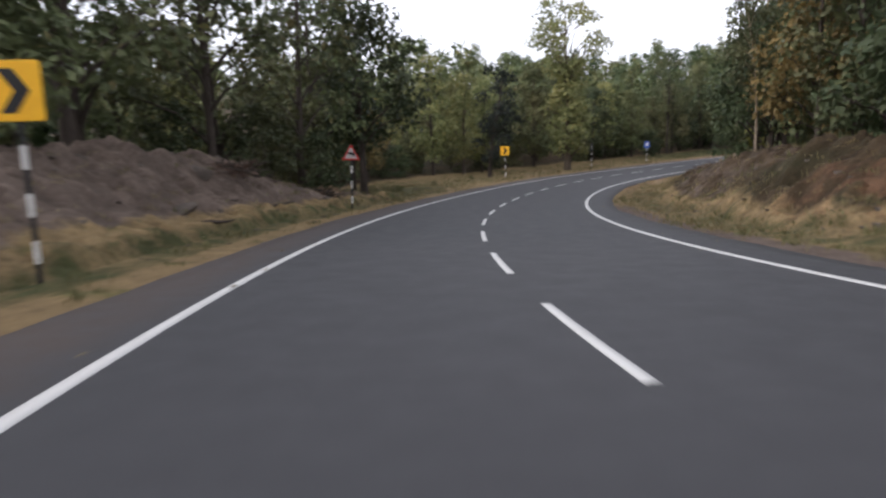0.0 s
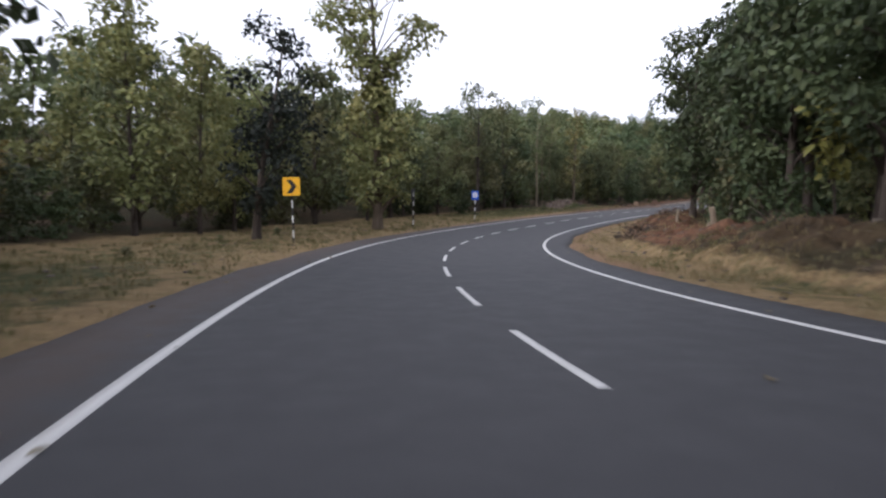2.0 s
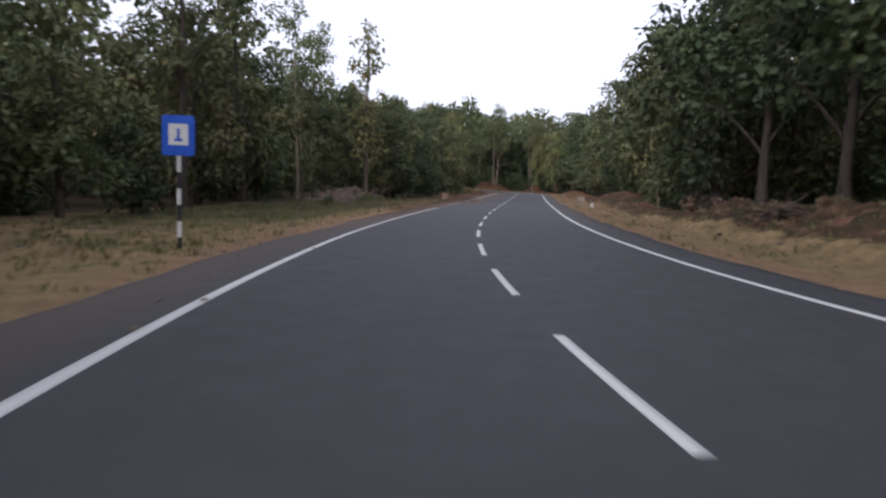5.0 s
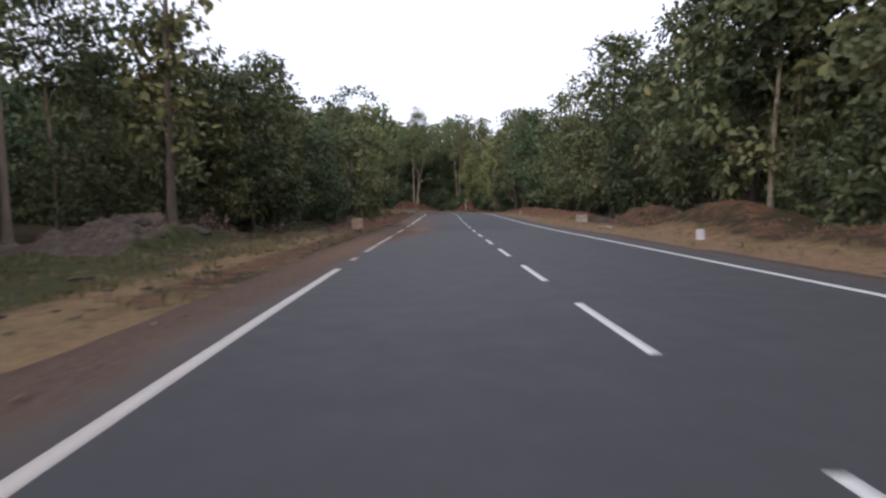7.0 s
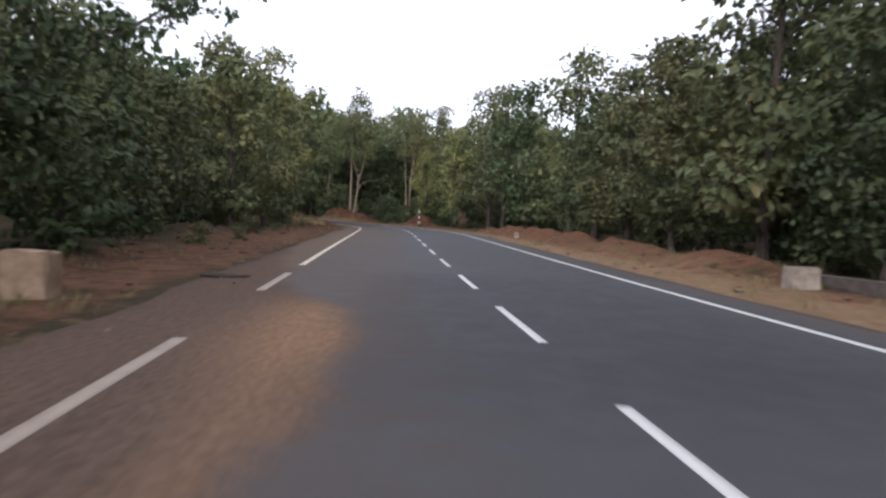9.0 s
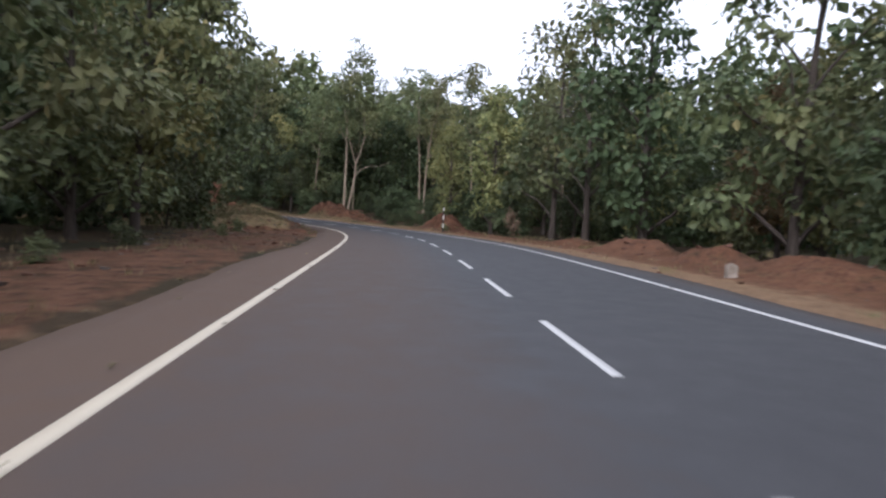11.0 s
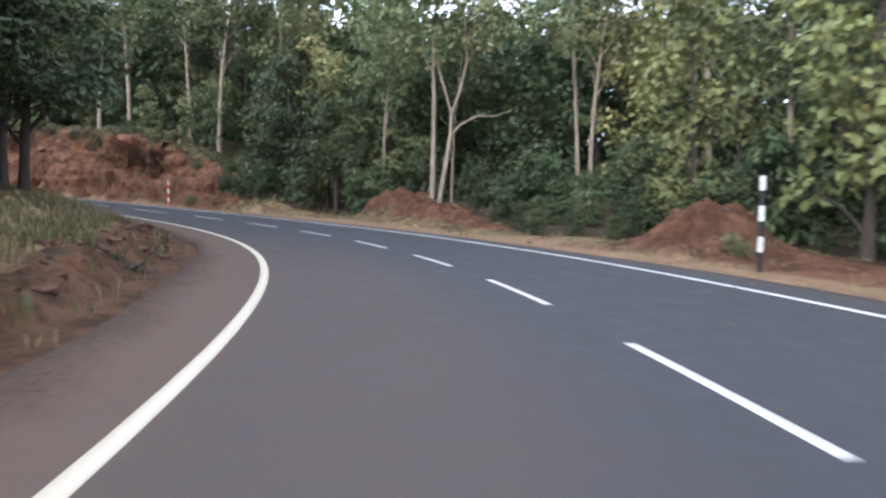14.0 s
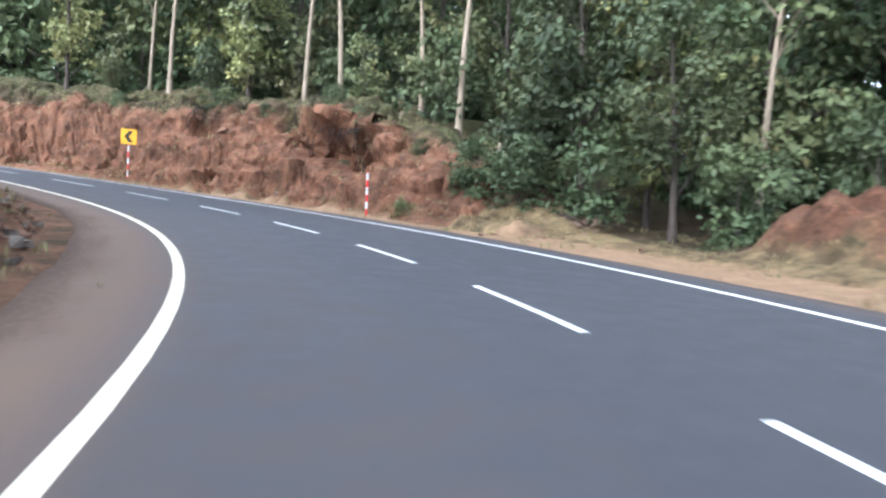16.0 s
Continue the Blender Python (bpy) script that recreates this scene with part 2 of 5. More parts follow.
def earth_material():
    """Verge and forest floor: straw, litter, grey soil and red earth, laid out by the mesh's own soil map."""
    m, n, l, b = material("earth", 0.95, 0.1)
    p = coords(n)
    fine, mid, big = mix(n, l, 0.42, noise_tex(n, l, p, 9, 6, 0.7), noise_tex(n, l, p, 2.1, 5, 0.62, 0.5)), noise_tex(n, l, p, 1.3, 5, 0.65, 0.4), noise_tex(n, l, p, 0.22, 4)
    straw = ramp(n, l, fine, [(0.25, (0.07, 0.055, 0.032)), (0.55, (0.21, 0.147, 0.075)), (0.8, (0.33, 0.24, 0.125))])
    green = ramp(n, l, fine, [(0.3, (0.035, 0.045, 0.015)), (0.7, (0.13, 0.13, 0.045))])
    grass = mix(n, l, ramp(n, l, mid, [(0.54, (0, 0, 0)), (0.74, (1, 1, 1))]), straw, green)
    red = ramp(n, l, fine, [(0.25, (0.05, 0.020, 0.012)), (0.5, (0.127, 0.058, 0.032)), (0.78, (0.22, 0.118, 0.066))])
    red = mix(n, l, ramp(n, l, mid, [(0.45, (0, 0, 0)), (0.8, (0.7, 0.7, 0.7))]), red, (0.126, 0.080, 0.052))
    # Hollows in colour only: dark brown patches placed at random by noise.
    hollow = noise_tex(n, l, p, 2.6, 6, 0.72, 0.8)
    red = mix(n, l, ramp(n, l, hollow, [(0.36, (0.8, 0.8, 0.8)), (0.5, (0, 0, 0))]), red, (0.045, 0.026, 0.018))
    grey = ramp(n, l, fine, [(0.25, (0.045, 0.034, 0.027)), (0.55, (0.128, 0.097, 0.078)), (0.8, (0.24, 0.195, 0.16))])
    litter = ramp(n, l, fine, [(0.3, (0.022, 0.017, 0.011)), (0.6, (0.07, 0.048, 0.027)), (0.8, (0.15, 0.10, 0.05))])
    litter = mix(n, l, ramp(n, l, big, [(0.45, (0, 0, 0)), (0.6, (0.7, 0.7, 0.7))]), litter, (0.022, 0.025, 0.012))

    def edge(name):
        return ramp(n, l, maths(n, l, "ADD", attr(n, name), maths(n, l, "MULTIPLY", maths(n, l, "SUBTRACT", mid, 0.5), 0.9)), [(0.38, (0, 0, 0)), (0.62, (1, 1, 1))])
    tan = ramp(n, l, fine, [(0.25, (0.09, 0.06, 0.038)), (0.55, (0.215, 0.138, 0.08)), (0.8, (0.32, 0.218, 0.13))])
    lush = ramp(n, l, fine, [(0.3, (0.025, 0.03, 0.013)), (0.7, (0.085, 0.085, 0.035))])
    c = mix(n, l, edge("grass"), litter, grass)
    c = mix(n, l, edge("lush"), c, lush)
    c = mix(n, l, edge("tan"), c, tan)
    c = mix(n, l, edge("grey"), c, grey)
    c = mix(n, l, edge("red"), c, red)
    tone = n.new("ShaderNodeHueSaturation")
    l.new(maths(n, l, "ADD", attr(n, "tone"), 1.0), tone.inputs["Value"])
    l.new(c, tone.inputs["Color"])
    c = tone.outputs["Color"]
    l.new(c, b.inputs["Base Color"])
    bump(n, l, b, mix(n, l, 0.45, fine, mid), 1.0, 0.2)
    return m


def asphalt_material():
    m, n, l, b = material("asphalt", 0.72, 0.22)
    p = coords(n)
    grain, mid, big = noise_tex(n, l, p, 160, 2), noise_tex(n, l, p, 2.2, 5, 0.6), noise_tex(n, l, p, 0.16, 3)
    c = ramp(n, l, grain, [(0.3, (0.034, 0.034, 0.036)), (0.55, (0.051, 0.051, 0.053)), (0.75, (0.08, 0.079, 0.079))])
    c = mix(n, l, ramp(n, l, big, [(0.35, (0, 0, 0)), (0.7, (0.35, 0.35, 0.35))]), c, (0.065, 0.062, 0.064))
    c = mix(n, l, attr(n, "fresh"), c, (0.031, 0.031, 0.034))
    dust = ramp(n, l, maths(n, l, "ADD", attr(n, "dust"), maths(n, l, "MULTIPLY", maths(n, l, "SUBTRACT", mid, 0.5), 0.5)), [(0.15, (0, 0, 0)), (1.0, (1, 1, 1))])
    c = mix(n, l, dust, c, (0.105, 0.073, 0.054))
    turn = n.new("ShaderNodeMapping")
    turn.vector_type = "POINT"
    turn.inputs["Rotation"].default_value = (0, 0, radians(52.7))
    turn.inputs["Scale"].default_value = (1.0, 0.1, 1.0)
    l.new(p, turn.inputs["Vector"])
    streak = noise_tex(n, l, turn.outputs["Vector"], 3.0, 5, 0.7)
    drift = ramp(n, l, maths(n, l, "ADD", attr(n, "drift"), maths(n, l, "MULTIPLY", maths(n, l, "SUBTRACT", streak, 0.5), 1.1)), [(0.25, (0, 0, 0)), (0.9, (0.9, 0.9, 0.9))])
    loose = ramp(n, l, noise_tex(n, l, p, 14, 5), [(0.3, (0.05, 0.034, 0.026)), (0.7, (0.115, 0.079, 0.06))])
    orange = ramp(n, l, noise_tex(n, l, p, 14, 5), [(0.3, (0.14, 0.08, 0.045)), (0.7, (0.25, 0.155, 0.092))])
    c = mix(n, l, drift, c, mix(n, l, attr(n, "spill"), loose, orange))
    l.new(c, b.inputs["Base Color"])
    cover = mix(n, l, drift, mix(n, l, 0.6, (0, 0, 0), dust), (1, 1, 1))
    l.new(mix(n, l, cover, ramp(n, l, mid, [(0.3, (0.68, 0.68, 0.68)), (0.7, (0.78, 0.78, 0.78))]), (0.96, 0.96, 0.96)), b.inputs["Roughness"])
    l.new(mix(n, l, cover, (0.22, 0.22, 0.22), (0.06, 0.06, 0.06)), b.inputs["Specular IOR Level"])
    bump(n, l, b, grain, 0.35, 0.004)
    return m


def paint_material(name, col, worn=0.42):
    m, n, l, b = material(name, 0.55, 0.3)
    p = coords(n)
    f = mix(n, l, 0.5, noise_tex(n, l, p, 40, 5, 0.75), noise_tex(n, l, p, 3, 4))
    c = ramp(n, l, f, [(worn - 0.08, (0.10, 0.095, 0.09)), (worn, col), (0.75, tuple(min(1, v * 1.08) for v in col))])
    l.new(c, b.inputs["Base Color"])
    bump(n, l, b, noise_tex(n, l, p, 120, 2), 0.2, 0.003)
    return m


def leaf_material(name, dark, light, odd):
    m, n, l, b = material(name, 0.55, 0.2)
    rnd = n.new("ShaderNodeNewGeometry").outputs["Random Per Island"]
    low = tuple(0.45 * p + 0.55 * q for p, q in zip(dark, light))
    c = ramp(n, l, rnd, [(0.0, low), (0.6, light), (0.94, light), (0.98, odd)])
    patch = noise_tex(n, l, coords(n), 0.16, 2)
    c = mix(n, l, ramp(n, l, patch, [(0.45, (0, 0, 0)), (0.68, (0.6, 0.6, 0.6))]), c, odd)
    clump = noise_tex(n, l, coords(n), 0.6, 2)
    c = mix(n, l, ramp(n, l, clump, [(0.34, (0.45, 0.45, 0.45)), (0.56, (0, 0, 0))]), c, dark)
    ob = n.new("ShaderNodeObjectInfo").outputs["Random"]
    hsv = n.new("ShaderNodeHueSaturation")
    l.new(maths(n, l, "ADD", maths(n, l, "MULTIPLY", ob, 0.024), 0.486), hsv.inputs["Hue"])
    l.new(maths(n, l, "ADD", maths(n, l, "MULTIPLY", ob, 0.6), 0.72), hsv.inputs["Value"])
    l.new(c, hsv.inputs["Color"])
    l.new(hsv.outputs["Color"], b.inputs["Base Color"])
    thin = n.new("ShaderNodeBsdfTranslucent")
    l.new(hsv.outputs["Color"], thin.inputs["Color"])
    both = n.new("ShaderNodeMixShader")
    both.inputs["Fac"].default_value = 0.2
    l.new(b.outputs["BSDF"], both.inputs[1])
    l.new(thin.outputs["BSDF"], both.inputs[2])
    l.new(both.outputs["Shader"], n["Material Output"].inputs["Surface"])
    return m


def mottled(name, lo, hi, scale=12, rough=0.9, deep=0.5, spec=0.2, stretch=(1, 1, 1)):
    m, n, l, b = material(name, rough, spec)
    mp = n.new("ShaderNodeMapping")
    mp.inputs["Scale"].default_value = stretch
    l.new(n.new("ShaderNodeTexCoord").outputs["Object"], mp.inputs["Vector"])
    a, c = noise_tex(n, l, mp.outputs["Vector"], scale, 6, 0.7), noise_tex(n, l, mp.outputs["Vector"], scale * 0.18, 3)
    mean = tuple((p + q) / 2 for p, q in zip(lo, hi))
    col = mix(n, l, 0.4, ramp(n, l, a, [(0.3, lo), (0.7, hi)]), ramp(n, l, c, [(0.35, lo), (0.65, mean)]))
    l.new(col, b.inputs["Base Color"])
    bump(n, l, b, a, deep, 0.03)
    return m


EARTH, ASPHALT = earth_material(), asphalt_material()
WHITE_LINE = paint_material("road_paint", (0.48, 0.47, 0.45), 0.30)
DUSTY_LINE = paint_material("dusty_road_paint", (0.28, 0.225, 0.18), 0.45)
WORN_LINE = paint_material("worn_road_paint", (0.42, 0.385, 0.345), 0.42)
CREAM_LINE = paint_material("cream_road_paint", (0.51, 0.445, 0.335), 0.28)
BARK = mottled("bark", (0.03, 0.024, 0.02), (0.105, 0.085, 0.07), 7, 0.95, 0.9, 0.1, (1, 1, 0.25))
TAN_BARK = mottled("tan_bark", (0.06, 0.047, 0.036), (0.17, 0.135, 0.10), 6, 0.95, 0.8, 0.1, (1, 1, 0.25))
ROOT = mottled("root", (0.012, 0.009, 0.008), (0.045, 0.033, 0.026), 9, 0.95, 0.6, 0.1)
PALE_BARK = mottled("pale_bark", (0.13, 0.103, 0.075), (0.33, 0.265, 0.19), 6, 0.9, 0.5, 0.1, (1, 1, 0.25))
LEAF_GREEN = leaf_material("leaf_green", (0.034, 0.046, 0.024), (0.104, 0.122, 0.052), (0.173, 0.148, 0.062))
LEAF_DARK = leaf_material("leaf_dark", (0.018, 0.029, 0.014), (0.057, 0.077, 0.033), (0.09, 0.096, 0.04))
LEAF_LIGHT = leaf_material("leaf_light", (0.066, 0.080, 0.032), (0.174, 0.18, 0.068), (0.24, 0.205, 0.072))
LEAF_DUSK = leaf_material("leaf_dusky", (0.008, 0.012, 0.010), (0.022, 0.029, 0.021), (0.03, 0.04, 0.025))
LEAF_DRY = leaf_material("leaf_dry", (0.06, 0.048, 0.02), (0.15, 0.105, 0.042), (0.18, 0.115, 0.04))
LEAF_DEAD = leaf_material("leaf_dead", (0.07, 0.045, 0.03), (0.17, 0.115, 0.078), (0.2, 0.13, 0.08))
LEAF_AMBER = leaf_material("leaf_amber", (0.07, 0.075, 0.028), (0.17, 0.16, 0.058), (0.27, 0.185, 0.055))
LEAF_YELLOW = leaf_material("leaf_yellow", (0.11, 0.125, 0.03), (0.24, 0.24, 0.06), (0.32, 0.25, 0.05))
GRASS = leaf_material("dry_grass", (0.09, 0.07, 0.036), (0.22, 0.175, 0.092), (0.10, 0.10, 0.04))
WEED = leaf_material("verge_weed", (0.06, 0.06, 0.026), (0.12, 0.115, 0.05), (0.15, 0.13, 0.06))

# ---------------------------------------------------------------- mesh helpers


def mesh_of(name, v, f, mats, slots=None, flat=True):
    """A mesh from an array of vertices and an array (or list) of faces."""
    me = bpy.data.meshes.new(name)
    me.from_pydata(v.tolist() if hasattr(v, "tolist") else v, [], f.tolist() if hasattr(f, "tolist") else f)
    for q in mats:
        me.materials.append(q)
    if slots is not None:
        me.polygons.foreach_set("material_index", np.asarray(slots, np.int32))
    if not flat:
        me.polygons.foreach_set("use_smooth", np.ones(len(me.polygons), bool))
    me.update()
    return me


def child(name, me, parent, label=""):
    ob = new(name, me)
    ob.parent = parent
    return tagged(ob, label) if label else ob


def part(name, bm, mat, parent, label=""):
    me = bpy.data.meshes.new(name)
    bm.to_mesh(me)
    bm.free()
    me.materials.append(mat)
    return child(name, me, parent, label)


def thing(name, place, label, category, group="", kind="", turn=0.0):
    ob = new(name)
    ob.matrix_world = Matrix.Translation(place) @ Matrix.Rotation(turn, 4, "Z")
    return tagged(ob, label, category, group, kind)


def tube(path, radii, sides=7):
    """Vertices and quads of a tapered tube along a path."""
    path = np.asarray(path, float)
    way = np.gradient(path, axis=0)
    way /= np.linalg.norm(way, axis=1, keepdims=True) + 1e-9
    ref = np.where(np.abs(way[:, 2:3]) > 0.9, [[1.0, 0, 0]], [[0, 0, 1.0]])
    a = np.cross(way, ref)
    a /= np.linalg.norm(a, axis=1, keepdims=True) + 1e-9
    b = np.cross(way, a)
    ang = np.arange(sides) / sides * 6.2832
    v = path[:, None] + np.asarray(radii)[:, None, None] * (np.cos(ang)[None, :, None] * a[:, None] + np.sin(ang)[None, :, None] * b[:, None])
    i, j = np.meshgrid(np.arange(len(path) - 1), np.arange(sides), indexing="ij")
    q = np.stack([i * sides + j, i * sides + (j + 1) % sides, (i + 1) * sides + (j + 1) % sides, (i + 1) * sides + j], -1).reshape(-1, 4)
    return v.reshape(-1, 3), q


def join(bits):
    vs, fs, n = [], [], 0
    for v, f in bits:
        vs.append(v)
        fs.append(f + n)
        n += len(v)
    return np.concatenate(vs), np.concatenate(fs)


def unit(v):
    return v / (np.linalg.norm(v, axis=1, keepdims=True) + 1e-9)


def leaf_cloud(centres, radii, cover, size, r, flat=0.75):
    """Leaves on the uneven shells of rounded clumps: four vertices and one face each, their faces turned out and up."""
    count = np.maximum(4, cover * 7.5 * radii ** 2 / (0.31 * size ** 2)).astype(int)
    c, rad, lobe = np.repeat(centres, count, 0), np.repeat(radii, count), np.repeat(np.arange(len(radii)), count)
    n = len(c)
    d = unit(unit(r.normal(size=(n, 3))) + [0, 0, 0.28])
    a, f = r.normal(size=(len(radii), 2, 3)) * 2.2, r.uniform(0, 6.28, (len(radii), 2))
    uneven = 1 + 0.24 * np.sin((d * a[lobe, 0]).sum(1) + f[lobe, 0]) + 0.16 * np.sin(1.9 * (d * a[lobe, 1]).sum(1) + f[lobe, 1])
    p = c + d * (rad * uneven * (0.55 + 0.5 * r.uniform(size=n) ** 0.6))[:, None] * [1.08, 1.08, flat]
    face = d + r.normal(size=(n, 3)) * 0.3 + [0, 0, 0.5]
    way = unit(d * [0.5, 0.5, 0.1] + r.normal(size=(n, 3)) * 0.55 - [0, 0, 0.45])
    side = unit(np.cross(way, face))
    nrm = np.cross(side, way)
    ln = size * r.uniform(0.6, 1.3, n)[:, None]
    v = np.stack([p, p + way * ln * 0.48 + side * ln * 0.31 + nrm * ln * 0.10, p + way * ln, p + way * ln * 0.48 - side * ln * 0.31 + nrm * ln * 0.10], 1)
    return v.reshape(-1, 3), np.arange(4 * n).reshape(n, 4)


def outline(shape, u):
    """How wide a crown is at the part u of its height."""
    if shape == "column":
        return 0.5 + 0.5 * math.sin(math.pi * (0.12 + 0.8 * u))
    if shape == "giant":
        return 0.42 + 0.12 * math.sin(9 * u) if u < 0.5 else 0.35 + 0.75 * math.sin((u - 0.5) / 0.5 * math.pi * 0.9)
    if shape == "umbrella":
        return 0.35 + 0.65 * math.sin(math.pi * (0.1 + 0.72 * u))
    return 0.1 + 0.9 * math.sin(math.pi * (0.2 + 0.76 * u)) ** 0.7


def grow(seed, tall, spread, base, trunk_r, boughs, lobe, size, cover=0.76, lean=0.3, sides=7, shape="oval", flat=0.75, inner=0.7):
    """One tree: trunk with limbs, and its crown of leaves in rounded clumps at the limbs' ends."""
    r = np.random.RandomState(seed)
    z = np.linspace(0, 1, 9)
    bend = np.stack([np.sin(z * 2.3 + r.uniform(0, 6)), np.cos(z * 1.9 + r.uniform(0, 6)), 0 * z], -1)
    bend -= bend[0]
    path = np.stack([0 * z, 0 * z, z * tall * 0.94 - 0.25], -1) + bend * lean * z[:, None]
    rad = trunk_r * (1.0 - 0.84 * z ** 1.15)
    rad[0] *= 1.45
    bits, centres, radii = [tube(path, rad, sides)], [path[-1] - [0, 0, 0.2 * lobe]], [lobe * 0.8]
    for k in range(boughs):
        u = (k + r.uniform(0, 0.9)) / boughs
        q = base + (0.95 - base) * u
        reach = spread * outline(shape, u) * r.uniform(0.62, 1.1)
        root = max(0.6 * base, q - r.uniform(0.3, 0.75) * reach / tall)
        start = np.array([np.interp(root, z, path[:, j]) for j in range(3)])
        az = k * 2.4 + r.uniform(-0.6, 0.6)
        size_k = lobe * r.uniform(0.7, 1.2)
        end = np.array([np.interp(q, z, path[:, 0]), np.interp(q, z, path[:, 1]), q * tall]) + max(0.1, reach - 0.55 * size_k) * np.array([math.cos(az), math.sin(az), 0])
        w = np.linspace(0, 1, 5)[:, None]
        limb = start + (end - start) * w + np.array([0, 0, 0.12 * reach]) * np.sin(w * math.pi) + r.normal(size=(5, 3)) * 0.05 * reach * w
        r0 = max(0.022, np.interp(root, z, rad) * 0.5)
        bits.append(tube(limb, r0 * (1 - 0.78 * w[:, 0]), max(4, sides - 3)))
        centres.append(limb[-1])
        radii.append(size_k)
        if sides > 4:
            for _ in range(2):
                p1 = limb[-1] + unit(r.normal(size=(1, 3)) * [1, 1, 0.5] + [0, 0, 0.4])[0] * size_k * r.uniform(0.7, 1.05)
                bits.append(tube(np.stack([limb[3], (limb[3] + p1) / 2 + [0, 0, 0.05], p1]), np.array([0.32, 0.22, 0.07]) * r0, 4))
        if reach > 1.5 * size_k and r.uniform() < inner:
            centres.append(limb[2] + r.normal(size=3) * 0.3 * size_k)
            radii.append(size_k * r.uniform(0.6, 0.9))
    return join(bits), leaf_cloud(np.array(centres), np.array(radii), cover, size, r, flat)


# ---------------------------------------------------------------- ground and road
def lay_ground():
    pad = 150
    x0, x1, y0, y1 = CX.min() - pad, CX.max() + pad, CY.min() - 60, CY.max() + pad
    cell = 0.6
    gx, gy = np.meshgrid(np.arange(x0, x1, cell * 4), np.arange(y0, y1, cell * 4), indexing="ij")
    s, lat = to_road(gx.ravel(), gy.ravel())
    near = (np.abs(lat) < 14.5).reshape(gx.shape)
    block = near[:-1, :-1] | near[1:, :-1] | near[:-1, 1:] | near[1:, 1:]
    verts, index, faces = [], {}, []

    def vert(i, j):
        k = index.get((i, j))
        if k is None:
            k = index[(i, j)] = len(verts)
            verts.append((x0 + i * cell, y0 + j * cell))
        return k
    for a in range(block.shape[0]):
        for b in range(block.shape[1]):
            i, j = a * 4, b * 4
            if block[a, b]:
                for p in range(4):
                    for q in range(4):
                        faces.append([vert(i + p, j + q), vert(i + p + 1, j + q), vert(i + p + 1, j + q + 1), vert(i + p, j + q + 1)])
            else:
                ring = [(i, j)]
                steps = [(1, 0, a, b - 1), (0, 1, a + 1, b), (-1, 0, a, b + 1), (0, -1, a - 1, b)]
                for dx, dy, na, nb in steps:
                    fine = 0 <= na < block.shape[0] and 0 <= nb < block.shape[1] and block[na, nb]
                    c = ring[-1]
                    ring += [(c[0] + dx * t, c[1] + dy * t) for t in ((1, 2, 3, 4) if fine else (4,))]
                faces.append([vert(*c) for c in ring[:-1]])
    far = 2600.0
    xy = np.array(verts)
    s, lat = to_road(xy[:, 0], xy[:, 1])
    z = np.interp(s, S, CZ) + rise(s, lat, xy[:, 0], xy[:, 1])
    for bank in BANKS:
        z -= BANKS[bank][6] * bank_edge(bank, s, lat, 0.45)
    v = np.column_stack([xy, z])
    # The sheet goes on to the horizon.
    corners = [(x0, y0), (x0 + cell * 4 * block.shape[0], y0), (x0 + cell * 4 * block.shape[0], y0 + cell * 4 * block.shape[1]), (x0, y0 + cell * 4 * block.shape[1])]
    n = len(v)
    inner = [(x, y, 1.0) for x, y in corners]
    outer = [((x - 70) * 20, (y - 90) * 20, 14.0) for x, y in corners]
    v = np.vstack([v, inner, outer])
    faces += [[n + k, n + 4 + k, n + 4 + (k + 1) % 4, n + (k + 1) % 4] for k in range(4)]
    me = mesh_of("ground", v, faces, [EARTH], flat=False)
    s, lat = to_road(v[:, 0], v[:, 1])
    paint_soil(me, s, lat)
    return tagged(new("ground", me), "straw grass verge, red earth and leaf litter", "ground", kind="structure")


SURFACES = {}


